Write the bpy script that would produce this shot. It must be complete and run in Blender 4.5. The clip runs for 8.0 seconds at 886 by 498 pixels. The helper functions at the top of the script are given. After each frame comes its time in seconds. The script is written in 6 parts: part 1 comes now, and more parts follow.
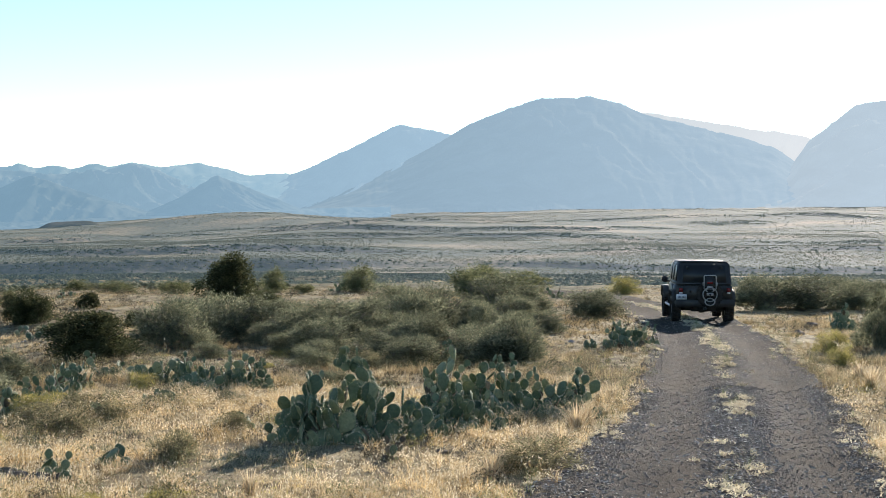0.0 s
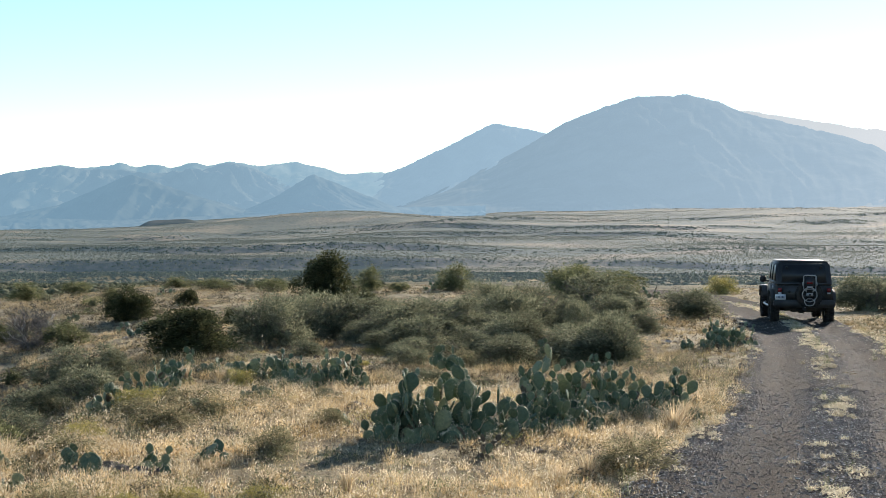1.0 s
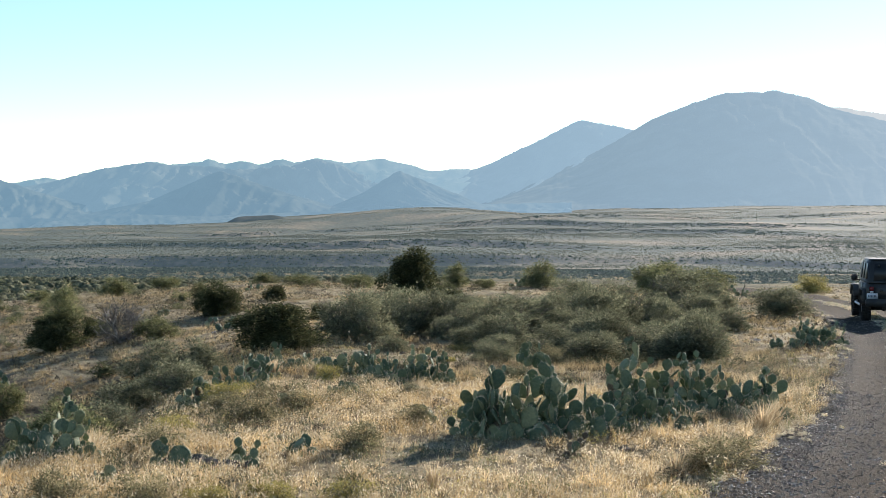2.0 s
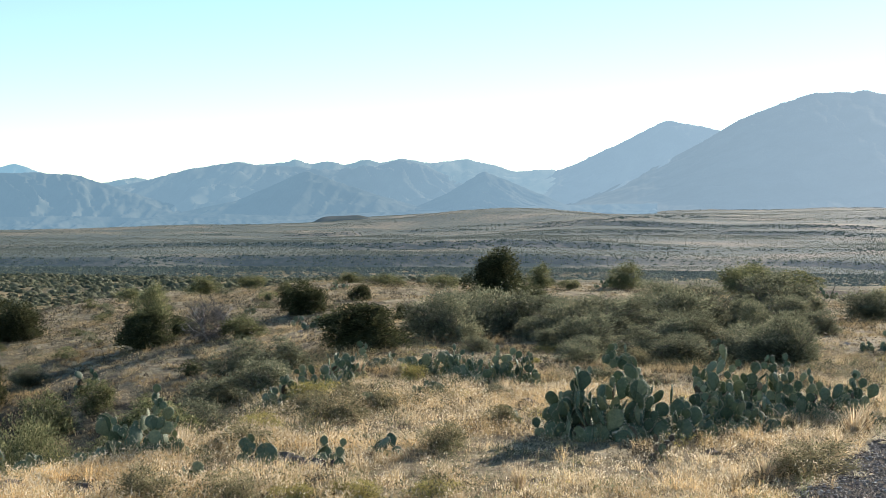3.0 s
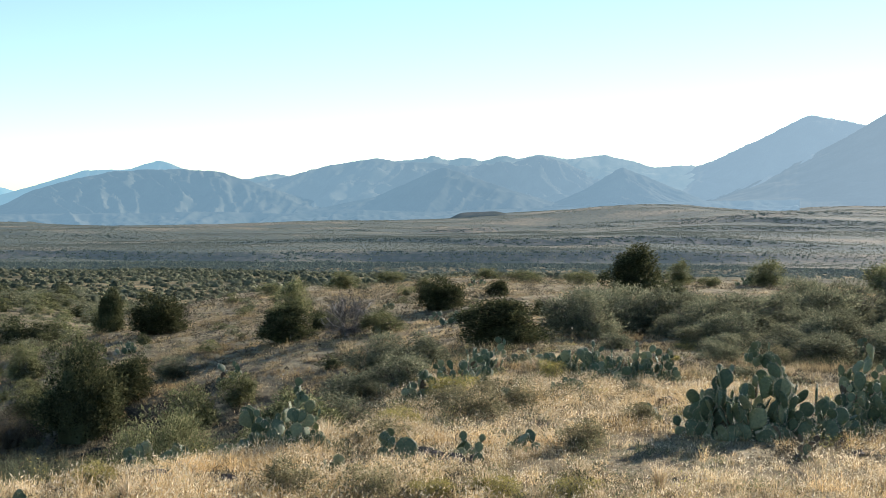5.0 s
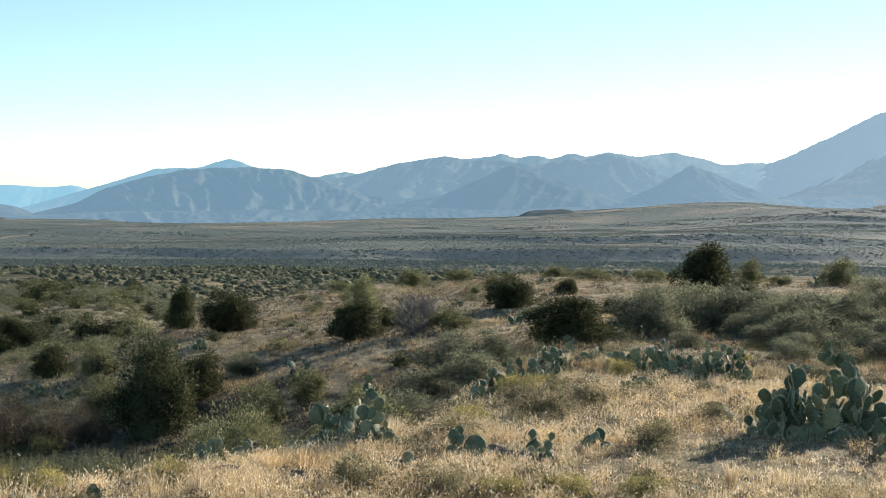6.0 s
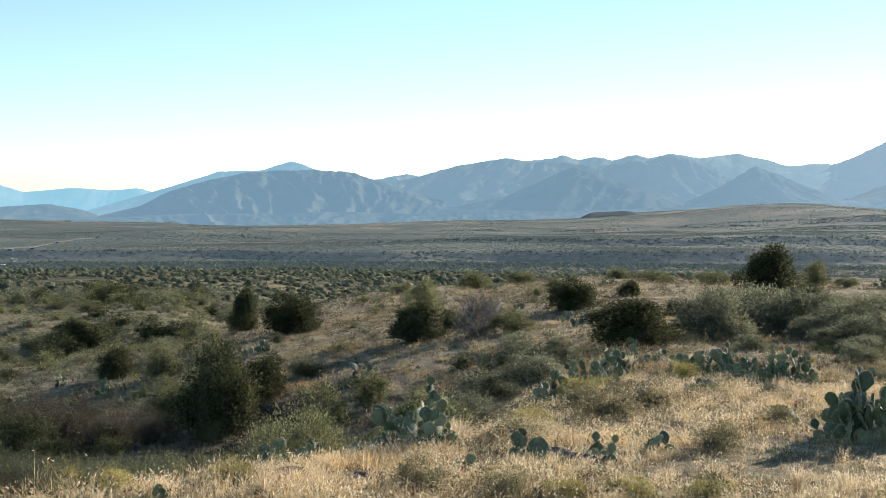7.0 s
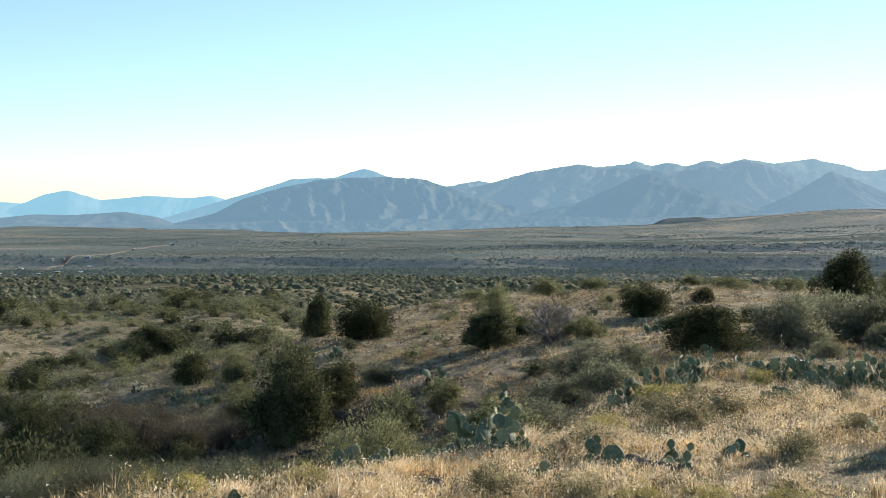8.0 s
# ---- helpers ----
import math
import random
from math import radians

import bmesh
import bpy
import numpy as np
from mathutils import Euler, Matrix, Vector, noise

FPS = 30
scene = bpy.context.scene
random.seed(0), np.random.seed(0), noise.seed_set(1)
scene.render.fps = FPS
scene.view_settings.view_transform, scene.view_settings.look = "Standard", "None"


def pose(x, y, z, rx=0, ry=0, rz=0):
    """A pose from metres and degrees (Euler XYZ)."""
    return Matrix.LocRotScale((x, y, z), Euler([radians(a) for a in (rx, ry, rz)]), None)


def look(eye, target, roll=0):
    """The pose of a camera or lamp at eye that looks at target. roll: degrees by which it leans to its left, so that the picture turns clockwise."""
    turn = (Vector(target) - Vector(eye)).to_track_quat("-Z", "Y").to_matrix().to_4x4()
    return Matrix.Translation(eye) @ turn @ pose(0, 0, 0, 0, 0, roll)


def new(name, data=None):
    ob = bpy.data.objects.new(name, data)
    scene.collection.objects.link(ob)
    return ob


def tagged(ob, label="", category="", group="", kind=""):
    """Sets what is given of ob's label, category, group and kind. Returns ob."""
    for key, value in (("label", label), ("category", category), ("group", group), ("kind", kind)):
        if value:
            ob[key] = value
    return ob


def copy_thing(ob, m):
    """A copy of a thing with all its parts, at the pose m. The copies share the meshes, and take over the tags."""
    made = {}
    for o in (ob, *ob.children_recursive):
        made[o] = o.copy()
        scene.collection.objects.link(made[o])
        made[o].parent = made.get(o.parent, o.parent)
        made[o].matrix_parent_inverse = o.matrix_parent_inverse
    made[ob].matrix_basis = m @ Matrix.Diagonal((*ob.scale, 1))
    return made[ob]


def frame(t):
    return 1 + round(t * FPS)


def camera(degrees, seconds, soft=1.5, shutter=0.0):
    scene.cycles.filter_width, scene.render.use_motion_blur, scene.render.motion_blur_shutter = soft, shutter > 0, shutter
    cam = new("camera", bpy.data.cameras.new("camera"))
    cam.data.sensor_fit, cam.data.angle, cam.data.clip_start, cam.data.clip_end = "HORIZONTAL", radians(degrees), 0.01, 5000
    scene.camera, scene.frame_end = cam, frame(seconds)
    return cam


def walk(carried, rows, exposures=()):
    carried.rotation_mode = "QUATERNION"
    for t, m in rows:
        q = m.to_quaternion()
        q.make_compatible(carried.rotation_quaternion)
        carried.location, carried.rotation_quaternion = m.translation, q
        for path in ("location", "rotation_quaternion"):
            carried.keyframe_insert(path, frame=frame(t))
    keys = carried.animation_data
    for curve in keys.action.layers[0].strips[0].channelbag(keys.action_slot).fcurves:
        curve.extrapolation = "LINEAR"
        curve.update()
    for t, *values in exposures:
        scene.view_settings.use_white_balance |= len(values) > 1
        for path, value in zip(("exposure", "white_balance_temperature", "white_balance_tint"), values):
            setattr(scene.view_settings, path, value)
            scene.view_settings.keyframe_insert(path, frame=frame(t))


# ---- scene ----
# A still place: a dry hilltop with a dirt road, prickly pears and shrubs, over a river valley with terraces and mountains.
EYE = Vector((0.0, 0.0, 2.65))
DRIFT = Vector((-0.138, 0.081, -0.025))  # the small sideways drift while the camera pans
cam = camera(33.61, 8.0, soft=0.55)
ROWS = [  # seconds, yaw, pitch, roll
    (0.0, 0.0, -1.31, 0.0),
    (0.5, 1.884, -1.302, -0.075),
    (1.0, 3.701, -1.361, -0.075),
    (1.5, 5.351, -1.453, -0.158),
    (2.0, 7.047, -1.494, -0.231),
    (3.5, 11.848, -1.562, -0.481),
    (4.0, 13.184, -1.681, -0.502),
    (4.5, 14.388, -1.674, -0.463),
    (6.0, 18.368, -1.788, -0.471),
    (6.5, 19.527, -1.795, -0.401),
    (7.0, 20.763, -1.723, -0.339),
    (7.5, 22.048, -1.643, -0.287),
    (8.0, 23.57, -1.474, -0.153),
]
walk(cam, [(t, pose(*(EYE + DRIFT * (t / 8)), 90 + pitch, roll, yaw)) for t, yaw, pitch, roll in ROWS],
     exposures=[(0.0, 0.93), (1.3, 0.83), (8.0, 0.8)])

# ---- world and sun ----
SUN_BEARING, SUN_HEIGHT = 22.0, 20.0  # degrees right of straight ahead, degrees over the horizon
world = bpy.data.worlds.new("sky")
scene.world = world
world.use_nodes = True
wn = world.node_tree.nodes
sky = wn.new("ShaderNodeTexSky")
sky.sky_type, sky.sun_disc = "NISHITA", False
sky.sun_elevation, sky.sun_rotation = radians(SUN_HEIGHT), radians(SUN_BEARING)
sky.air_density, sky.dust_density, sky.ozone_density, sky.altitude = 1.0, 0.12, 1.4, 1200
wn["Background"].inputs["Strength"].default_value = 0.097
tint = wn.new("ShaderNodeMix")  # the lens's slight cyan cast
tint.data_type, tint.blend_type = "RGBA", "MULTIPLY"
tint.inputs[0].default_value, tint.inputs[7].default_value = 1.0, (0.88, 0.99, 1.03, 1)
world.node_tree.links.new(sky.outputs["Color"], tint.inputs[6])
world.node_tree.links.new(tint.outputs[2], wn["Background"].inputs["Color"])
lamp = bpy.data.lights.new("sun", "SUN")
lamp.energy, lamp.angle, lamp.color = 5.0, radians(0.6), (1.0, 0.9, 0.785)
sun = new("sun", lamp)
b, e = radians(SUN_BEARING), radians(SUN_HEIGHT)
sun.matrix_world = look((math.sin(b) * math.cos(e) * 100, math.cos(b) * math.cos(e) * 100, math.sin(e) * 100), (0, 0, 0))
# ---- the lie of the land ----
def hashed(i, j, s):
    h = np.sin(i * 127.1 + j * 311.7 + s * 74.7) * 43758.5453
    return h - np.floor(h)


def vnoise(x, y, s=0.0):
    """Smooth noise from 0 to 1, one lump a unit."""
    x, y = np.asarray(x, float), np.asarray(y, float)
    i, j = np.floor(x), np.floor(y)
    u, v = x - i, y - j
    u, v = u * u * u * (u * (6 * u - 15) + 10), v * v * v * (v * (6 * v - 15) + 10)
    a, c = hashed(i, j, s), hashed(i, j + 1, s)
    return (a + (hashed(i + 1, j, s) - a) * u) * (1 - v) + (c + (hashed(i + 1, j + 1, s) - c) * u) * v


def fbm(x, y, octaves=4, s=0.0):
    total, amp = 0.0, 0.5
    for k in range(octaves):
        total = total + amp * vnoise(x * 2.03 ** k, y * 2.03 ** k, s + k)
        amp *= 0.5
    return total


def step01(v):
    v = np.clip(v, 0, 1)
    return v * v * (3 - 2 * v)


def road_x(y):
    """The road's middle line."""
    y = np.asarray(y, float)
    return np.interp(y, [0, 16, 22, 31.5, 41.4, 50, 58, 75, 95], [0.7, 3.2, 4.4, 6.0, 7.2, 7.7, 7.7, 6.5, 3.5])


def rim_x(y):
    """The rim of the gully."""
    return np.interp(y, [8, 12, 16.5, 20, 28, 40], [-7.2, -6.5, -5.3, -5.7, -7.4, -9.0])


def land(x, y):
    """The height of the ground."""
    x, y = np.asarray(x, float), np.asarray(y, float)
    d = np.hypot(x, y) + 1e-6
    az = np.degrees(np.arctan2(x, y))
    # the hilltop, whose flank falls to the left into a gully
    top = np.where(y < 16, 0.95 * np.clip(1 - y / 16, 0, 2.0) ** 1.6, -0.0212 * (y - 16))
    flank = np.interp(az, [-90, -60, -40, -34, -28, -22, -18, -14], [0.0, 5.0, 3.4, 2.4, 1.45, 0.72, 0.3, 0.0])
    top = top - flank * step01((d - 16) / 15)
    top = top - (1.7 + np.clip(-x - 14, 0, 30) * 0.08) * step01((rim_x(y) - x) / 5.5) * np.exp(-((y - 21) / np.where(y < 21, 11.0, 12.0)) ** 2)
    top = top + 0.25 * (fbm(x / 9, y / 9, 3, 3.0) - 0.45) + 0.05 * (fbm(x / 1.1, y / 1.1, 2, 5.0) - 0.4)
    hummock = step01((d - 20) / 14) * (1 - step01((d - 130) / 40)) * step01((np.abs(x - road_x(y)) - 1.8) / 3 + (y > 95) + (y < 0))
    top = top + hummock * (0.36 * (fbm(x / 2.1, y / 2.1, 3, 6.0) - 0.45) + 0.35 * (fbm(x / 5, y / 5, 2, 7.0) - 0.4))
    # the fall to the river, past a side valley and its far bank, and the river's terraces
    out = np.interp(d, [0, 60, 100, 150, 200, 400, 800, 1040, 6000], [-4.0, -5.5, -8.0, -10.5, -12.5, -18, -31, -39, -39])
    bank = np.interp(d, [0, 58, 78, 96, 120, 170, 260, 400], [-4.0, -5.0, -7.6, -6.4, -6.2, -7.8, -12.5, -18])
    bank = bank + hummock * 2.6 * (fbm(x / 17, y / 17, 4, 9.0) - 0.47)
    out = out + (bank - out) * step01((-24 - az) / 7) * (1 - step01((d - 260) / 140))
    out = out + np.clip(d / 400, 0, 1) * 7 * (fbm(x / 130, y / 130, 3, 8.0) - 0.45) * (1 - step01((d - 700) / 300))
    k = step01((az + 31) / 25) ** 1.5
    rise = np.zeros_like(d)
    for i, (at, tall, least) in enumerate(((1075, 14.0, 0.68), (1330, 10.0, 0.5), (1560, 11.0, 0.3), (1800, 11.0, 0.15), (2150, 11.0, 0.1), (2600, 10.0, 0.0))):
        wob = (240 + 110 * i) * (fbm(x / 330, y / 330, 4, 11.0 + i) - 0.47)
        much = np.clip(2.6 * (fbm(x / 420, y / 420, 2, 31.0 + i) - 0.22), 0.15 if i else 0.7, 1.15)
        rise = rise + tall * much * (1 - 0.5 * step01((az + 8) / 10)) * step01((d + wob - at) / (22 + 4 * i)) * (least + (1 - least) * k)
    rise = rise + np.clip(d - 1500, 0, 3400) * (0.0042 * k + 0.0012)
    tilt = np.interp(az, [-45, -38, -22, -17, -12, -6, 0, 8, 16, 24], [-12, -13, -19, -24, -14, 5, 24, 37, 38, 30])  # the plain climbs to the right
    out = out + rise + tilt * np.clip((d - 1100) / 2200, 0, 1) + np.clip((d - 900) / 600, 0, 1) * 7 * (fbm(x / 170, y / 170, 4, 17.0) - 0.45)
    turn = step01((-22 - az) / 9)
    edge = 78 + 8 * (fbm(x / 25, y / 25, 2, 21.0) - 0.5) - 22 * turn
    m = step01((d - edge) / (42 - 22 * turn))
    return top * (1 - m) + out * m


def track_off(x, y):
    """How far a place lies from the road's middle line, as the gravel spreads on the near bend."""
    y = np.asarray(y, float)
    u = (x - road_x(y)) / np.sqrt(1 + ((road_x(y + 0.5) - road_x(y - 0.5))) ** 2)
    return np.where(u < 0, u / (1 + 0.38 * step01((21 - y) / 8)), u)


def track_height(x, y):
    """The height of the rutted track."""
    u = track_off(x, y)
    v = np.abs(u) + 0.35 * (fbm(y / 1.6, np.sign(u) * 3.0, 3, 31.0) - 0.45)
    rut = -0.06 * np.exp(-((np.abs(u) - 0.8) / 0.28) ** 2) + 0.04 * np.exp(-(u / 0.32) ** 2) + 0.03 * np.exp(-((v - 1.4) / 0.25) ** 2)
    return land(x, y) + 0.01 + rut - 0.16 * step01((v - 1.5) / 0.3) + 0.015 * (fbm(x / 0.3, y / 0.3, 3, 33.0) - 0.45)

# ---- materials ----
def material(name):
    m = bpy.data.materials.new(name)
    m.use_nodes = True
    return m, m.node_tree.nodes, m.node_tree.links


def ramp_of(nodes, links, source, stops):
    r = nodes.new("ShaderNodeValToRGB")
    r.color_ramp.elements[0].position, r.color_ramp.elements[0].color = stops[0][0], (*stops[0][1], 1)
    r.color_ramp.elements[1].position, r.color_ramp.elements[1].color = stops[-1][0], (*stops[-1][1], 1)
    for p, c in stops[1:-1]:
        el = r.color_ramp.elements.new(p)
        el.color = (*c, 1)
    links.new(source, r.inputs["Fac"])
    return r.outputs["Color"]


def noise_of(nodes, links, scale, detail=4.0, coord="Object", stretch=None):
    tc = nodes.new("ShaderNodeTexCoord")
    n = nodes.new("ShaderNodeTexNoise")
    n.inputs["Scale"].default_value, n.inputs["Detail"].default_value = scale, detail
    vec = tc.outputs[coord]
    if stretch:
        mp = nodes.new("ShaderNodeMapping")
        mp.inputs["Scale"].default_value = stretch
        links.new(vec, mp.inputs["Vector"])
        vec = mp.outputs["Vector"]
    links.new(vec, n.inputs["Vector"])
    return n.outputs["Fac"]


def mixed(nodes, links, fac, a, c, mode="MIX"):
    n = nodes.new("ShaderNodeMix")
    n.data_type, n.blend_type = "RGBA", mode
    for sock, v in ((n.inputs[0], fac), (n.inputs[6], a), (n.inputs[7], c)):
        if isinstance(v, bpy.types.NodeSocket):
            links.new(v, sock)
        elif isinstance(v, tuple):
            sock.default_value = (*v, 1)
        else:
            sock.default_value = v
    return n.outputs[2]


def bumped(nodes, links, bsdf, height, strength, distance):
    bp = nodes.new("ShaderNodeBump")
    bp.inputs["Strength"].default_value, bp.inputs["Distance"].default_value = strength, distance
    links.new(height, bp.inputs["Height"])
    links.new(bp.outputs["Normal"], bsdf.inputs["Normal"])


def surface(name, stops, scale=3.0, rough=0.7, metal=0.0, bump=0.3, depth=0.01, fine=40.0):
    """A plain solid with stains at one scale and grain at another."""
    m, n, l = material(name)
    p = n["Principled BSDF"]
    p.inputs["Roughness"].default_value, p.inputs["Metallic"].default_value = rough, metal
    p.inputs["Specular IOR Level"].default_value = 0.5 if rough < 0.8 else 0.08
    col = ramp_of(n, l, noise_of(n, l, scale), stops)
    l.new(col, p.inputs["Base Color"])
    if bump:
        bumped(n, l, p, noise_of(n, l, fine, 3.0), bump, depth)
    return m


def leafy(name, stops, through_light=0.35, rough=0.6, object_random=0.25, gloss=0.12, lumps=1.3, air=None, other=None):
    """Leaves and blades: each island has its own tone, some light comes through."""
    m, n, l = material(name)
    geo, info = n.new("ShaderNodeNewGeometry"), n.new("ShaderNodeObjectInfo")
    col = ramp_of(n, l, geo.outputs["Random Per Island"], stops)
    shade = n.new("ShaderNodeMapRange")
    shade.inputs["To Min"].default_value, shade.inputs["To Max"].default_value = 1 - object_random, 1 + object_random
    l.new(info.outputs["Random"], shade.inputs["Value"])
    col = mixed(n, l, 1.0, col, shade.outputs["Result"], "MULTIPLY")
    patch = n.new("ShaderNodeMapRange")
    patch.inputs["From Min"].default_value, patch.inputs["From Max"].default_value = 0.3, 0.7
    patch.inputs["To Min"].default_value, patch.inputs["To Max"].default_value = 0.5, 1.4
    l.new(noise_of(n, l, lumps, 3.0), patch.inputs["Value"])
    col = mixed(n, l, 1.0, col, patch.outputs["Result"], "MULTIPLY")
    if other:
        spot = ramp_of(n, l, noise_of(n, l, 0.55, 4.0), [(0.42, (0, 0, 0)), (0.62, (0.8, 0.8, 0.8))])
        col = mixed(n, l, spot, col, mixed(n, l, 1.0, col, other, "MULTIPLY"))
    p = n["Principled BSDF"]
    p.inputs["Roughness"].default_value = rough
    p.inputs["Specular IOR Level"].default_value = gloss
    l.new(col, p.inputs["Base Color"])
    # far growth only: its haze, put in as an even emission
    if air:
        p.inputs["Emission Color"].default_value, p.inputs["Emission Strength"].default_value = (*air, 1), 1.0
    tr = n.new("ShaderNodeBsdfTranslucent")
    l.new(col, tr.inputs["Color"])
    mx = n.new("ShaderNodeMixShader")
    mx.inputs["Fac"].default_value = through_light
    l.new(p.outputs["BSDF"], mx.inputs[1])
    l.new(tr.outputs["BSDF"], mx.inputs[2])
    l.new(mx.outputs["Shader"], n["Material Output"].inputs["Surface"])
    return m


def haze_glow(n, l, p, air):
    """Haze before the far backdrop, put into its emission: brighter towards the sun's bearing."""
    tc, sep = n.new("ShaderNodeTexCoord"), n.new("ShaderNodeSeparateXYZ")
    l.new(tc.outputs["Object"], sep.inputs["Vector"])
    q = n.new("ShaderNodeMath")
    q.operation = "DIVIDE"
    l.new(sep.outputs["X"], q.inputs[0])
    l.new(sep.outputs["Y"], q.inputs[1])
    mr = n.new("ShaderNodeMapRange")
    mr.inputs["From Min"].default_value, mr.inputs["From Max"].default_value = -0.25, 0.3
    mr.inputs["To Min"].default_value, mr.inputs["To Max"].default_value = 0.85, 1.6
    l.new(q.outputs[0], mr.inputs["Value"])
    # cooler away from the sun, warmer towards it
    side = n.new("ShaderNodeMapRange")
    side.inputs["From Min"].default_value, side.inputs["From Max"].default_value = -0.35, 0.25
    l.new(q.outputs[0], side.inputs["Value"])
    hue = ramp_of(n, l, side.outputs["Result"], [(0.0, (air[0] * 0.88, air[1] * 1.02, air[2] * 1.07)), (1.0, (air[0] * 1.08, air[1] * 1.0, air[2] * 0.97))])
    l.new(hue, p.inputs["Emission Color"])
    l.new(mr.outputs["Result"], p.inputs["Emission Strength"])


def ground_material(name="dry_ground", air=None):
    """Soil and stubble: bare earth, straw litter and scrub, in patches at several scales."""
    m, n, l = material(name)
    p = n["Principled BSDF"]
    p.inputs["Roughness"].default_value, p.inputs["Specular IOR Level"].default_value = 0.95, 0.1
    straw = ramp_of(n, l, noise_of(n, l, 2.2, 6.0), [(0.30, (0.14, 0.112, 0.08)), (0.45, (0.245, 0.2, 0.128)), (0.6, (0.365, 0.305, 0.19)), (0.8, (0.48, 0.4, 0.275))])
    fine = ramp_of(n, l, noise_of(n, l, 34.0, 6.0), [(0.3, (0.4, 0.4, 0.42)), (0.5, (0.9, 0.9, 0.88)), (0.72, (1.45, 1.42, 1.32))])
    near = mixed(n, l, 1.0, straw, fine, "MULTIPLY")
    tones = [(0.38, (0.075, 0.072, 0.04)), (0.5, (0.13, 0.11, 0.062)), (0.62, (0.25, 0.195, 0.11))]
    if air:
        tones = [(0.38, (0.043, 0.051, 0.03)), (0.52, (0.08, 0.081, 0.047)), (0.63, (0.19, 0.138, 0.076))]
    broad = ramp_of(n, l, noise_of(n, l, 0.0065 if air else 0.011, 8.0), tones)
    dots = ramp_of(n, l, noise_of(n, l, 0.22, 4.0), [(0.40, (0.5, 0.56, 0.5)), (0.56, (1.1, 1.08, 1.0))])
    far = mixed(n, l, 1.0, broad, dots, "MULTIPLY")
    tc = n.new("ShaderNodeTexCoord")
    ln = n.new("ShaderNodeVectorMath")
    ln.operation = "LENGTH"
    l.new(tc.outputs["Object"], ln.inputs[0])
    mr = n.new("ShaderNodeMapRange")
    mr.inputs["From Min"].default_value, mr.inputs["From Max"].default_value = 75.0, 190.0
    l.new(ln.outputs["Value"], mr.inputs["Value"])
    both = mixed(n, l, mr.outputs["Result"], near, far)
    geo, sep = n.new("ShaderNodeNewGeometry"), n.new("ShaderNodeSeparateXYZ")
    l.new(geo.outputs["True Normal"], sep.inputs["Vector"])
    # steep ground takes a dark scarp colour, with its woods and shade painted in
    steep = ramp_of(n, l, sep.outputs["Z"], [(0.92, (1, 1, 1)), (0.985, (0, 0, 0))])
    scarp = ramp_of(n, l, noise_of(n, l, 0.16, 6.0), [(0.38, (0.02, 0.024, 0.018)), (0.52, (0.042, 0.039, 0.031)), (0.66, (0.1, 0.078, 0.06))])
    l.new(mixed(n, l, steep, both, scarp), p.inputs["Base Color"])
    bumped(n, l, p, noise_of(n, l, 9.0, 8.0), 0.9, 0.09)
    # the far valley's haze, as emission of the ground itself
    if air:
        haze_glow(n, l, p, air)
    return m


def road_material():
    """Dark crushed stone: cells of many tones, browner dust where the wheels run."""
    m, n, l = material("road_gravel")
    p = n["Principled BSDF"]
    p.inputs["Roughness"].default_value, p.inputs["Specular IOR Level"].default_value = 0.92, 0.06
    tc = n.new("ShaderNodeTexCoord")
    cells = []
    for size in (38.0, 90.0):
        v = n.new("ShaderNodeTexVoronoi")
        v.inputs["Scale"].default_value = size
        l.new(tc.outputs["Object"], v.inputs["Vector"])
        cells.append(v)
    tone = n.new("ShaderNodeSeparateColor")
    l.new(cells[0].outputs["Color"], tone.inputs["Color"])
    stone = ramp_of(n, l, tone.outputs["Red"], [(0.0, (0.02, 0.018, 0.016)), (0.6, (0.042, 0.036, 0.031)), (0.93, (0.075, 0.065, 0.056)), (1.0, (0.28, 0.25, 0.22))])
    dust = ramp_of(n, l, noise_of(n, l, 60.0, 3.0), [(0.3, (0.042, 0.033, 0.025)), (0.7, (0.085, 0.067, 0.05))])
    where = ramp_of(n, l, noise_of(n, l, 1.1, 5.0, stretch=(1.6, 0.35, 1)), [(0.36, (0, 0, 0)), (0.54, (1, 1, 1))])
    l.new(mixed(n, l, 1.0, mixed(n, l, where, stone, dust), (0.85, 0.82, 0.78), "MULTIPLY"), p.inputs["Base Color"])
    bumped(n, l, p, noise_of(n, l, 55.0, 5.0), 0.7, 0.03)
    return m


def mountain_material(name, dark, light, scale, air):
    """Far slopes: scrub and rock. The haze before them is put in as a faint emission."""
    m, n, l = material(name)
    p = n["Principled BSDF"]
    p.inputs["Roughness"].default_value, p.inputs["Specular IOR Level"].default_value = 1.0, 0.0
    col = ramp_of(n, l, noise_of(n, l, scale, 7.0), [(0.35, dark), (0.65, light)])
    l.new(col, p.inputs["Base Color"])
    haze_glow(n, l, p, air)
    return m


M_GROUND = ground_material()
HAZE = (0.048, 0.058, 0.067)  # the haze before the far backdrop, put into the ground's emission
M_FARGROUND = ground_material("far_valley_ground", HAZE)
M_ROAD = road_material()
M_STONE = leafy("loose_stone", [(0.0, (0.1, 0.085, 0.072)), (0.5, (0.2, 0.172, 0.146)), (0.85, (0.33, 0.29, 0.25)), (1.0, (0.65, 0.59, 0.52))], 0.0, 0.7, 0.0, 0.12)
M_ROCK = surface("weathered_rock", [(0.3, (0.08, 0.07, 0.065)), (0.7, (0.22, 0.19, 0.165))], 5.0, 0.85, 0, 0.6, 0.02, 25)
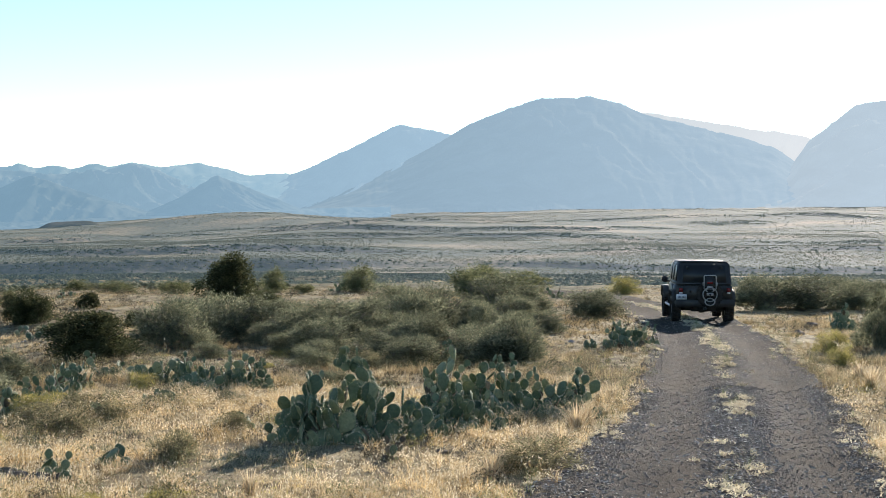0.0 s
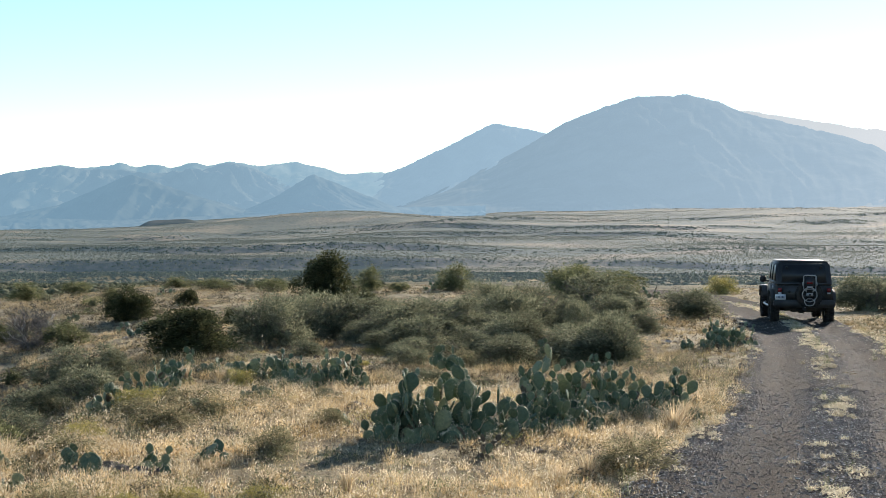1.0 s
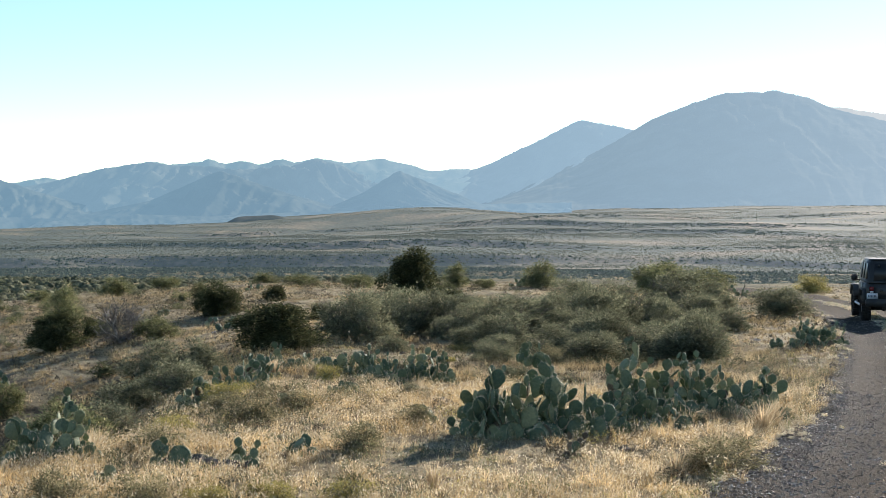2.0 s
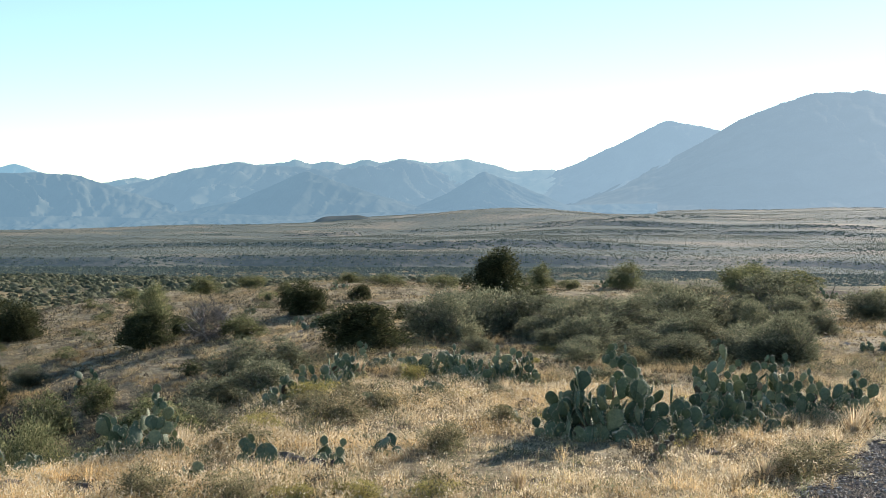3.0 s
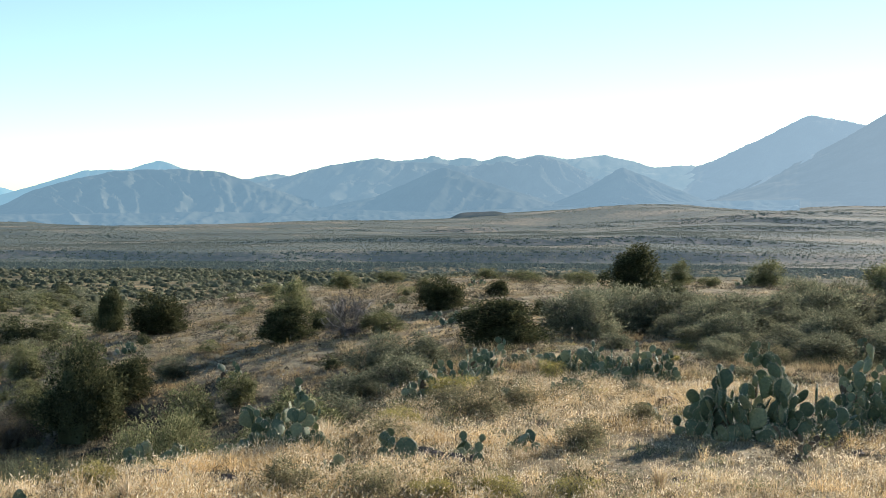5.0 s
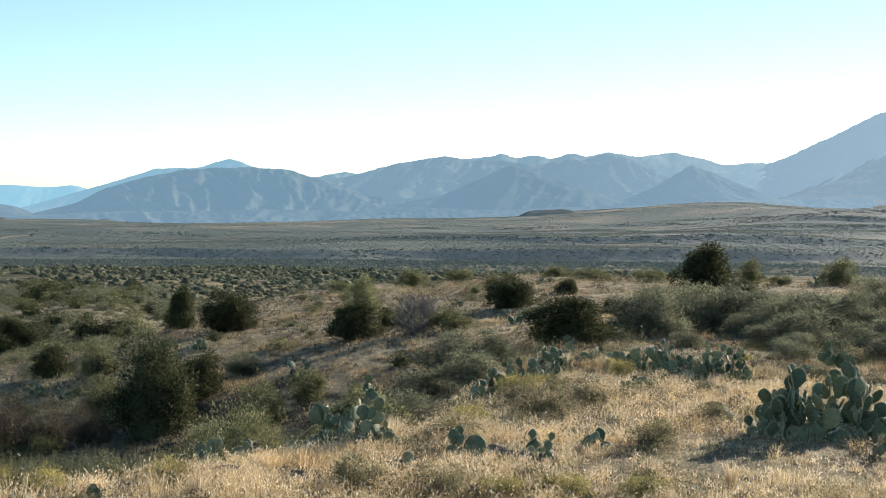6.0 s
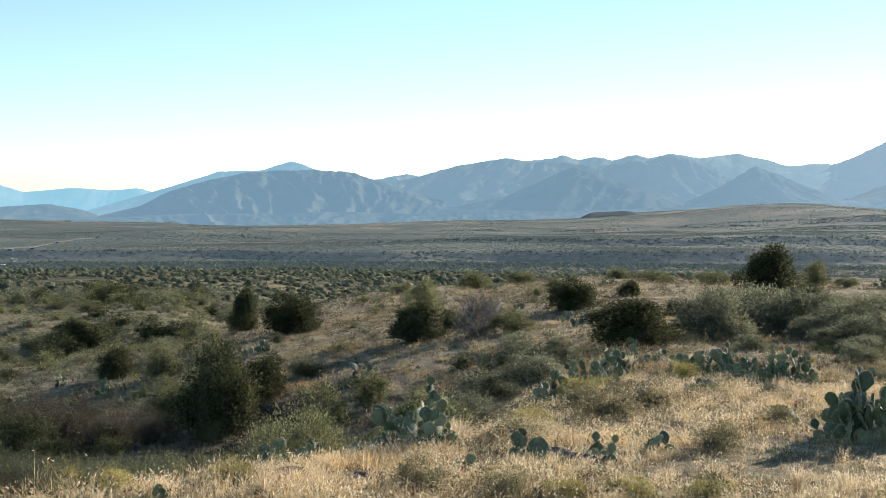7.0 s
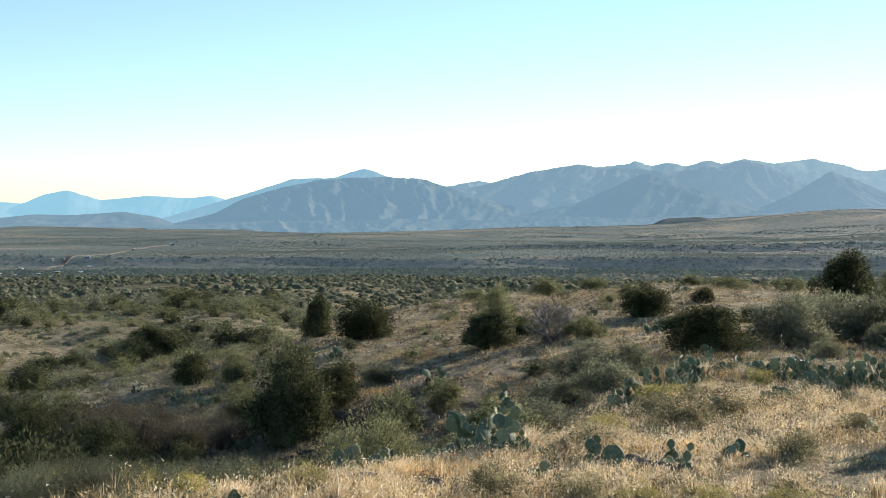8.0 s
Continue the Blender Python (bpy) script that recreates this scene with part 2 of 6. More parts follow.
M_STRAW = leafy("dry_grass", [(0.0, (0.34, 0.25, 0.14)), (0.35, (0.6, 0.455, 0.255)), (0.75, (0.8, 0.635, 0.385)), (1.0, (0.88, 0.76, 0.54))], 0.65, 0.7, 0.0, 0.08, 1.1, None, (0.72, 0.64, 0.5))
M_HILLSTRAW = leafy("hill_grass", [(0.0, (0.2, 0.155, 0.09)), (0.5, (0.4, 0.315, 0.185)), (1.0, (0.62, 0.5, 0.31))], 0.5, 0.8, 0.0, 0.05, 0.9, None, (0.74, 0.67, 0.54))
M_THATCH = leafy("flattened_straw", [(0.0, (0.17, 0.135, 0.088)), (0.5, (0.38, 0.3, 0.19)), (1.0, (0.6, 0.49, 0.32))], 0.4, 0.8, 0.0, 0.05, 0.5)
M_PALE = leafy("bleached_weed", [(0.0, (0.60, 0.51, 0.35)), (1.0, (0.84, 0.75, 0.56))], 0.4, 0.6, 0.1)
M_GREENGRASS = leafy("green_grass", [(0.0, (0.13, 0.16, 0.06)), (1.0, (0.30, 0.31, 0.14))], 0.45, 0.6, 0.1)
M_JUNIPER = leafy("juniper_leaf", [(0.0, (0.045, 0.052, 0.026)), (0.6, (0.088, 0.095, 0.047)), (1.0, (0.16, 0.16, 0.078))], 0.35, 0.9, 0.2, 0.03, 5.0)
M_MESQUITE = leafy("grey_green_leaf", [(0.0, (0.105, 0.113, 0.072)), (0.6, (0.188, 0.194, 0.122)), (1.0, (0.31, 0.3, 0.195))], 0.5, 0.9, 0.18, 0.02, 5.0)
M_BRUSH = leafy("grey_brush", [(0.0, (0.09, 0.1, 0.062)), (0.6, (0.16, 0.168, 0.1)), (1.0, (0.26, 0.255, 0.16))], 0.4, 0.9, 0.18, 0.02)
M_DRYHERB = leafy("dry_herb", [(0.0, (0.15, 0.14, 0.08)), (0.6, (0.27, 0.245, 0.14)), (1.0, (0.44, 0.38, 0.23))], 0.5, 0.9, 0.2, 0.02, 4.0)
M_OLIVE = leafy("olive_leaf", [(0.0, (0.095, 0.105, 0.05)), (0.6, (0.178, 0.184, 0.09)), (1.0, (0.3, 0.285, 0.15))], 0.5, 0.9, 0.22, 0.03, 5.0)
M_YELLOW = leafy("yellow_leaf", [(0.0, (0.21, 0.19, 0.06)), (0.6, (0.43, 0.37, 0.12)), (1.0, (0.62, 0.53, 0.21))], 0.4, 0.6, 0.15)
M_BROWNLEAF = leafy("brown_leaf", [(0.0, (0.06, 0.05, 0.035)), (0.6, (0.12, 0.10, 0.065)), (1.0, (0.19, 0.16, 0.10))], 0.3, 0.6, 0.15)
M_SCRUB = leafy("far_scrub", [(0.0, (0.1, 0.112, 0.07)), (0.6, (0.175, 0.184, 0.115)), (1.0, (0.28, 0.275, 0.17))], 0.42, 0.8, 0.1, 0.05)
# the last colour of these two is haze, emitted by the leaves
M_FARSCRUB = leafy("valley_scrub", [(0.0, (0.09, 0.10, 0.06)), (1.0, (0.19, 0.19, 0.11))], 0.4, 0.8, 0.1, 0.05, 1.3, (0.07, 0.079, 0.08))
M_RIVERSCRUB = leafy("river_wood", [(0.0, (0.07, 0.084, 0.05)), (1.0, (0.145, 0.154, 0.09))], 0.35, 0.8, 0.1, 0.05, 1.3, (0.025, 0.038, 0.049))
M_BARK = surface("grey_bark", [(0.3, (0.09, 0.075, 0.06)), (0.7, (0.24, 0.21, 0.18))], 8, 0.9, 0, 0.5, 0.01, 60)
M_SPINE = surface("pale_spine", [(0.3, (0.55, 0.46, 0.30)), (0.7, (0.75, 0.66, 0.48))], 8, 0.5, 0, 0)


def pad_material(name, dark, mid, worn):
    """Prickly pear skin: blue-green, paler bloom, rows of pale areoles, corky scars."""
    m, n, l = material(name)
    p = n["Principled BSDF"]
    info = n.new("ShaderNodeObjectInfo")
    base = ramp_of(n, l, info.outputs["Random"], [(0.0, dark), (0.6, mid), (0.9, worn)])
    stain = ramp_of(n, l, noise_of(n, l, 9.0, 5.0), [(0.3, (0.75, 0.78, 0.75)), (0.62, (1.1, 1.1, 1.08)), (0.8, (1.5, 1.25, 0.85))])
    col = mixed(n, l, 1.0, base, stain, "MULTIPLY")
    tc = n.new("ShaderNodeTexCoord")
    mp = n.new("ShaderNodeMapping")
    mp.inputs["Scale"].default_value = (1, 0.001, 1)
    l.new(tc.outputs["Object"], mp.inputs["Vector"])
    vo = n.new("ShaderNodeTexVoronoi")
    vo.inputs["Scale"].default_value, vo.inputs["Randomness"].default_value = 28.0, 0.35
    l.new(mp.outputs["Vector"], vo.inputs["Vector"])
    spots = ramp_of(n, l, vo.outputs["Distance"], [(0.10, (1, 1, 1)), (0.16, (0, 0, 0))])
    l.new(mixed(n, l, spots, col, (0.42, 0.36, 0.24)), p.inputs["Base Color"])
    p.inputs["Roughness"].default_value, p.inputs["Specular IOR Level"].default_value = 0.62, 0.25
    bumped(n, l, p, vo.outputs["Distance"], 0.25, 0.01)
    tr = n.new("ShaderNodeBsdfTranslucent")
    l.new(col, tr.inputs["Color"])
    mx = n.new("ShaderNodeMixShader")
    mx.inputs["Fac"].default_value = 0.22
    l.new(p.outputs["BSDF"], mx.inputs[1])
    l.new(tr.outputs["BSDF"], mx.inputs[2])
    l.new(mx.outputs["Shader"], n["Material Output"].inputs["Surface"])
    return m


M_PAD = pad_material("cactus_skin", (0.115, 0.155, 0.093), (0.19, 0.235, 0.145), (0.31, 0.33, 0.195))
M_HERB = leafy("dull_herb", [(0.0, (0.075, 0.08, 0.045)), (0.6, (0.15, 0.152, 0.088)), (1.0, (0.27, 0.255, 0.155))], 0.45, 0.9, 0.1, 0.02)
M_TWIG = surface("grey_twig", [(0.3, (0.42, 0.38, 0.34)), (0.7, (0.62, 0.57, 0.52))], 8, 0.9, 0, 0)
M_GREYTWIG = leafy("fine_grey_twig", [(0.0, (0.10, 0.092, 0.085)), (1.0, (0.24, 0.22, 0.2))], 0.1, 0.9, 0.0, 0.03)
M_DEADPAD = pad_material("dead_cactus_skin", (0.12, 0.09, 0.06), (0.20, 0.16, 0.11), (0.28, 0.22, 0.15))


# ---- mesh helpers ----
def mesh_of(name, verts, faces, mats, smooth=False, slots=None):
    """A mesh from arrays of vertices and of triangles or quads."""
    me = bpy.data.meshes.new(name)
    verts, faces = np.asarray(verts, np.float32), np.asarray(faces, np.int32)
    n, k = faces.shape
    me.vertices.add(len(verts))
    me.vertices.foreach_set("co", verts.ravel())
    me.loops.add(n * k)
    me.loops.foreach_set("vertex_index", faces.ravel())
    me.polygons.add(n)
    me.polygons.foreach_set("loop_start", np.arange(0, n * k, k, dtype=np.int32))
    me.polygons.foreach_set("use_smooth", np.full(n, smooth))
    for m in mats:
        me.materials.append(m)
    if slots is not None:
        me.polygons.foreach_set("material_index", np.asarray(slots, np.int32))
    me.update(calc_edges=True)
    me.validate()
    return me


def part(name, bm, mat, parent, label="", smooth=True):
    """Links a bmesh as one mesh object under a thing or a part."""
    me = bpy.data.meshes.new(name)
    for f in bm.faces:
        f.smooth = smooth
    bm.to_mesh(me)
    bm.free()
    me.materials.append(mat)
    ob = new(name, me)
    ob.parent = parent
    if label:
        tagged(ob, label)
    return ob


def ground_at(x, y):
    return float(land(x, y))


# ---- the ground, one sheet out to the horizon ----
def build_ground():
    az = np.radians(np.concatenate([np.arange(-180, -56, 4.0), np.arange(-52, 28, 0.26), np.arange(32, 180, 4.0)]))
    rad = [0.6]
    while rad[-1] < 4950:
        d = rad[-1]
        rad.append(d * (1.04 if d < 9 else 1.015 if d < 120 else 1.028 if d < 700 else 1.0075 if d < 2350 else 1.03))
    rad = np.array(rad)
    A, D = np.meshgrid(az, rad)
    X, Y = D * np.sin(A), D * np.cos(A)
    Z = land(X, Y)
    off = X - road_x(Y)
    on = np.clip(1.75 - np.where(off < 0, -off - 0.6 * step01((21 - Y) / 8), off), 0, 1) * (Y > -6) * (Y < 96)
    Z = Z - 0.09 * step01(on * 2.5)
    nr, na = X.shape
    verts = np.stack([X.ravel(), Y.ravel(), Z.ravel()], 1)
    i, j = np.meshgrid(np.arange(nr - 1), np.arange(na), indexing="ij")
    a, c = i * na + j, i * na + (j + 1) % na
    faces = np.stack([a, c, c + na, a + na], -1).reshape(-1, 4)[:, ::-1]
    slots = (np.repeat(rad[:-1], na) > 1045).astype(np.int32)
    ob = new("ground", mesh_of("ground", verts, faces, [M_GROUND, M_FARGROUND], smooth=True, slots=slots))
    tagged(ob, "dry tan earth of a desert hill falling to a wide scrub valley", "ground", kind="structure")


build_ground()


def build_road():
    ys = np.arange(-5, 95, 0.2)
    us = np.linspace(-1.8, 1.8, 37)
    U, Y = np.meshgrid(us, ys)
    U = np.where(U < 0, U * (1 + 0.38 * step01((21 - Y) / 8)), U)  # the gravel spreads on the near bend
    X = road_x(Y) + U * np.sqrt(1 + (road_x(Y + 0.5) - road_x(Y - 0.5)) ** 2)
    Z = track_height(X, Y)
    n, k = X.shape
    i, j = np.meshgrid(np.arange(n - 1), np.arange(k - 1), indexing="ij")
    a = i * k + j
    faces = np.stack([a, a + 1, a + k + 1, a + k], -1).reshape(-1, 4)
    ob = new("road", mesh_of("road", np.stack([X.ravel(), Y.ravel(), Z.ravel()], 1), faces, [M_ROAD], smooth=True))
    tagged(ob, "rutted dark gravel track with a weedy middle strip", "dirt road", kind="structure")


build_road()


# ---- the mountains ----
def build_range(name, label, crest, dist, depth, mat, seed, foot=None, rough=0.04, spur=0.5, jag=0.55, fine=1.0):
    """A mountain range: crest as bearing and height in degrees, ribs and ravines down its face."""
    c = np.array(crest, float)
    az = np.arange(c[0, 0], c[-1, 0], 0.08)
    el = np.interp(az, c[:, 0], c[:, 1])
    w = np.hanning(7)
    el = np.convolve(np.pad(el, 3, "edge"), w / w.sum(), "valid")
    high = np.clip((el + 0.3) * 0.5, 0.1, 1)
    el = el + jag * high * (0.16 * (fbm(az * 2.2, az * 0 + seed, 4, seed) - 0.47) + 0.05 * (vnoise(az * 11, az * 0, seed) - 0.5))
    top = np.tan(np.radians(el)) * dist + EYE.z
    S = np.concatenate([np.linspace(0, 1, 80), np.linspace(1.05, 1.6, 9)])
    A, T = np.meshgrid(np.radians(az), S)
    D = dist - depth + depth * T
    X, Y = D * np.sin(A), D * np.cos(A)
    low = land(X, Y) - 6 if foot is None else np.full(X.shape, foot)
    H = np.maximum(top[None, :] - low, 0)
    wx, wy = 160 * fbm(X / 300, Y / 300, 2, seed + 1), 160 * fbm(X / 300, Y / 300, 2, seed + 2)
    along, deep = A * dist + 0.55 * wx, (T - 1) * depth + 0.4 * wy
    lean = 0.55 * np.sin(A * 9 + seed)
    ridged = sum(amp * (1 - 2 * np.abs(vnoise((along + lean * deep) * fine / q, deep * fine / (q * 4.5), seed + q) - 0.5)) for q, amp in ((210, 0.2), (110, 0.32), (56, 0.3), (26, 0.18)))
    prof = np.where(T <= 1, T ** 1.5 * (1.6 - 0.6 * T), 1 - (T - 1) * 1.2)
    cut = np.clip((1 - T) * 6, 0, 1) * np.clip(T * 5, 0, 1)
    Z = low + H * prof + spur * np.minimum(H, 230) * (ridged - 0.62) * cut
    Z = Z + H * rough * (fbm(np.degrees(A) * 5, T * 6, 4, seed + 5) - 0.47) * np.where(T < 1, np.clip(0.4 + cut, 0, 1), 0.4)
    n, k = X.shape
    i, j = np.meshgrid(np.arange(n - 1), np.arange(k - 1), indexing="ij")
    a = i * k + j
    faces = np.stack([a, a + 1, a + k + 1, a + k], -1).reshape(-1, 4)
    ob = new(name, mesh_of(name, np.stack([X.ravel(), Y.ravel(), Z.ravel()], 1), faces, [mat], smooth=True))
    tagged(ob, label, "mountain", kind="structure")


# the last colour of each is haze and sun glare put in as emission
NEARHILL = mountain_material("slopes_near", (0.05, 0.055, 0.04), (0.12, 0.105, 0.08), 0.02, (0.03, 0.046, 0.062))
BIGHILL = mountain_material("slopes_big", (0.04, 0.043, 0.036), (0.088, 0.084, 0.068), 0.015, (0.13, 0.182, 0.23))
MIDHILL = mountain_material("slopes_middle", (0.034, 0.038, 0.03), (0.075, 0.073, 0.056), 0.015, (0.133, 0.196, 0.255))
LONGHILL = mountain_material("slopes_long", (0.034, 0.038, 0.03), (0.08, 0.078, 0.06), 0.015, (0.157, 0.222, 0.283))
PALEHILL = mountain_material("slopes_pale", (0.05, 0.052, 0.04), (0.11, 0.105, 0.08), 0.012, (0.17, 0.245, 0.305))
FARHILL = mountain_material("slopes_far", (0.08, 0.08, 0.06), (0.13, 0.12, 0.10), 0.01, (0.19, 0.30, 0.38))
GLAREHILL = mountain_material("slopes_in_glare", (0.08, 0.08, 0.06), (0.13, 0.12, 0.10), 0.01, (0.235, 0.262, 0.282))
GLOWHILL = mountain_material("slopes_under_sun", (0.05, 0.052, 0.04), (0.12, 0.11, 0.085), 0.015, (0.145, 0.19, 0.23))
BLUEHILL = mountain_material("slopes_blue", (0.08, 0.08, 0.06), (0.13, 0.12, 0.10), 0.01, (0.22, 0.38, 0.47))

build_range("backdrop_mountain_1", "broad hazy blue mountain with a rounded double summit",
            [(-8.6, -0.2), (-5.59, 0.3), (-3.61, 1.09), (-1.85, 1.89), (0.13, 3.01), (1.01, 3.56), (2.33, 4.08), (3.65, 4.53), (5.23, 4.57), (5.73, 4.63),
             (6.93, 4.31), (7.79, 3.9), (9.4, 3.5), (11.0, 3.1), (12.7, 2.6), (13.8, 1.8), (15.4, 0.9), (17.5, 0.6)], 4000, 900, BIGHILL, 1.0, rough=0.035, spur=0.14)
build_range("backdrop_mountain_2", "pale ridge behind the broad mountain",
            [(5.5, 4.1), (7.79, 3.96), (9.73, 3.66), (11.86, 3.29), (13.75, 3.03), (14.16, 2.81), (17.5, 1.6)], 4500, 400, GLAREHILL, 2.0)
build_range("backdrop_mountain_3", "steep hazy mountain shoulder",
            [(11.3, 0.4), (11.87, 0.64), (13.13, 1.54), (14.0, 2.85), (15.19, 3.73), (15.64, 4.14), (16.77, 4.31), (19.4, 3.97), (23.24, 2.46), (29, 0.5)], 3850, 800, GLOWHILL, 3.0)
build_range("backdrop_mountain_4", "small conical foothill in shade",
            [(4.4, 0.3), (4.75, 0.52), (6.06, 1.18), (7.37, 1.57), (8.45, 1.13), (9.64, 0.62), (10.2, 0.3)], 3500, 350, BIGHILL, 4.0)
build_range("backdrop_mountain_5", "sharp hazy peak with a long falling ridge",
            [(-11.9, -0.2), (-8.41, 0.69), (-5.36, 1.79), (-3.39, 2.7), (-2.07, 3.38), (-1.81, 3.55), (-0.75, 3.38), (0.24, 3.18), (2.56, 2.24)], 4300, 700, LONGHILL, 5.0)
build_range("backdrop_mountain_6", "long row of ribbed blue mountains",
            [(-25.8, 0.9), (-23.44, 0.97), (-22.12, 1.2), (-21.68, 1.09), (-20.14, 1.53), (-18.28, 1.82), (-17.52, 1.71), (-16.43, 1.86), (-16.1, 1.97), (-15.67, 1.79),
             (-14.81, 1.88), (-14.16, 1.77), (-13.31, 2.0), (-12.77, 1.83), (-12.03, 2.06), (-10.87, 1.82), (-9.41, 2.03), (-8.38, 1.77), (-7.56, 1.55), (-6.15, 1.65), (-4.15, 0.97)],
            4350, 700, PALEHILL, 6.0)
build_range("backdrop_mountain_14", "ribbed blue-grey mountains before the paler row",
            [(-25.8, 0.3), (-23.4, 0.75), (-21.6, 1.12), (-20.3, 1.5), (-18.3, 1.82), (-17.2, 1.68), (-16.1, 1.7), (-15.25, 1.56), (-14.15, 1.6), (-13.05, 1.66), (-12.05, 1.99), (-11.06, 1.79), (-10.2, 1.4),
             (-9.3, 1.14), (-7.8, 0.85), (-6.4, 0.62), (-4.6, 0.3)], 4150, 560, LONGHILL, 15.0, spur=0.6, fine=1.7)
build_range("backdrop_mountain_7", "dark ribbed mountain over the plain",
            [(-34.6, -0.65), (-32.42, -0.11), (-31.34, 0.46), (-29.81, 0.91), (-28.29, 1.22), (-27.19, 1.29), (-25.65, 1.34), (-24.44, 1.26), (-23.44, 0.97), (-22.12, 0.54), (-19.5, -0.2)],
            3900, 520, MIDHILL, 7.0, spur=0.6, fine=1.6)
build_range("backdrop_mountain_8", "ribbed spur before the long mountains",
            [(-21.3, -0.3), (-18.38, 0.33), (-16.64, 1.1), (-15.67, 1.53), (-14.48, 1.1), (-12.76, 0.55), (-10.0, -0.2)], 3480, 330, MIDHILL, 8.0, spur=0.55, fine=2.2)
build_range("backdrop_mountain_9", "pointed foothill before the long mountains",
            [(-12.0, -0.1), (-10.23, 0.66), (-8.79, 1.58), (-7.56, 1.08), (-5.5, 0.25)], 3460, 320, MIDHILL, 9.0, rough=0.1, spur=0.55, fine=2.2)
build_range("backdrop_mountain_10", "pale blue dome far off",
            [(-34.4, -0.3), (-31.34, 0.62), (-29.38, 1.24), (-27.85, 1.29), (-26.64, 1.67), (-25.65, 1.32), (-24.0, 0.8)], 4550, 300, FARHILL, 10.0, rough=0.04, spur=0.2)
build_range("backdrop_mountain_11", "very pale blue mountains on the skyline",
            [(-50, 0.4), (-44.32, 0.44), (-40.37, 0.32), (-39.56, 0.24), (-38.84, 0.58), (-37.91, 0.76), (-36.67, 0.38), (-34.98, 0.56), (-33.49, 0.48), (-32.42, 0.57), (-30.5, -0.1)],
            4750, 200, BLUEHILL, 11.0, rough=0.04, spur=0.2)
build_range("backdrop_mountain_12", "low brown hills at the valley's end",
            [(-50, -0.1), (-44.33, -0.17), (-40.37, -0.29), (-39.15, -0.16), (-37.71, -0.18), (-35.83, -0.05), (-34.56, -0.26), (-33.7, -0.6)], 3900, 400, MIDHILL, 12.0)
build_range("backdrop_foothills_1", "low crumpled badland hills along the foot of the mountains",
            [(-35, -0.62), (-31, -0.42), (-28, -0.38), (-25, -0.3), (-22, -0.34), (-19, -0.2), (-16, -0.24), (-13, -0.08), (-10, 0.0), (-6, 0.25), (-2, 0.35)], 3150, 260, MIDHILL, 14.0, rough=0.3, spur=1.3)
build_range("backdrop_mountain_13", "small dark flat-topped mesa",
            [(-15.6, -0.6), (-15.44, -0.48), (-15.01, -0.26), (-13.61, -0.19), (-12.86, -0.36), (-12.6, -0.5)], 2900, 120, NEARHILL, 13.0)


# ---- plants ----
def spread(rng, n, low, high):
    return rng.uniform(low, high, n)


def leaf_tris(rng, centres, size, up=0.0, slim=0.38, way=None):
    """One small pointed leaf at each centre, turned at random or about a way of its own."""
    n = len(centres)
    d = rng.normal(size=(n, 3))
    if way is not None:
        d = d * 0.38 + way
    d[:, 2] = d[:, 2] * 0.8 + up
    d /= np.linalg.norm(d, axis=1)[:, None]
    s = np.cross(d, rng.normal(size=(n, 3)))
    s /= np.linalg.norm(s, axis=1)[:, None] + 1e-9
    L = size * rng.uniform(0.6, 1.4, n)[:, None]
    v = np.stack([centres - s * L * slim, centres + s * L * slim, centres + d * L], 1).reshape(-1, 3)
    return v, np.arange(3 * n).reshape(-1, 3)


def ball(level):
    """The points and faces of a round blob."""
    bm = bmesh.new()
    bmesh.ops.create_icosphere(bm, subdivisions=level, radius=1.0)
    v, f = np.array([p.co[:] for p in bm.verts]), np.array([[q.index for q in t.verts] for t in bm.faces])
    bm.free()
    return v, f


BALL, SMALLBALL, BIGBALL = ball(2), ball(1), ball(3)


def dome(shape):
    """The upper part of a round blob."""
    v, f = shape
    f = f[v[f].mean(1)[:, 2] > -0.05]
    used, f = np.unique(f, return_inverse=True)
    return v[used], f.reshape(-1, 3)


DOME, SMALLDOME = dome(BALL), dome(SMALLBALL)
TINYDOME = (np.array([(1, 0, 0), (0, 1, 0), (-1, 0, 0), (0, -1, 0), (0, 0, 1.0)]), np.array([(0, 1, 4), (1, 2, 4), (2, 3, 4), (3, 0, 4)]))


def crown_reach(d, seed, lump=0.7):
    """How far a ragged crown a metre wide and high reaches from its heart, each way."""
    out, up = np.hypot(d[:, 0], d[:, 1]), d[:, 2]
    flat = np.where(up > 0, out ** 2 / 0.24 + up ** 2 / 0.47, np.sqrt((out / 0.48) ** 4 + (up / 0.3) ** 4))
    n = fbm(d[:, 0] * 1.9 + d[:, 2] * 1.1 + 7, d[:, 1] * 1.9 - d[:, 2] * 0.9 + 7, 3, seed) / 0.875
    return (1 / np.sqrt(flat)) * (1 - lump * 0.5 + lump * 1.25 * (n - 0.2))


HEART = np.array([0.0, 0.0, 0.3])


def sprays(rng, n, each, seed, inner, outer, jitter, lift):
    """Leaf places and ways along short sprays that break through the crown's outline."""
    d = rng.normal(size=(n, 3))
    d[:, 2] = d[:, 2] * 0.9 - 0.02
    d /= np.linalg.norm(d, axis=1)[:, None]
    r = crown_reach(d, seed)
    tip = r * rng.uniform(outer[0], outer[1], n)
    t = rng.uniform(0, 1, (n, each, 1)) ** 0.8
    way = d + np.array([0, 0, lift]) * (d[:, 2:] > 0.1) + rng.normal(size=(n, 3)) * 0.3
    way /= np.linalg.norm(way, axis=1)[:, None]
    start, length = HEART + d * (r * inner)[:, None], (tip - r * inner)[:, None]
    c = start[:, None, :] + t * (way * length)[:, None, :] + rng.normal(size=(n, each, 3)) * jitter * (1.2 - t)
    return c.reshape(-1, 3), np.repeat(way, each, 0)


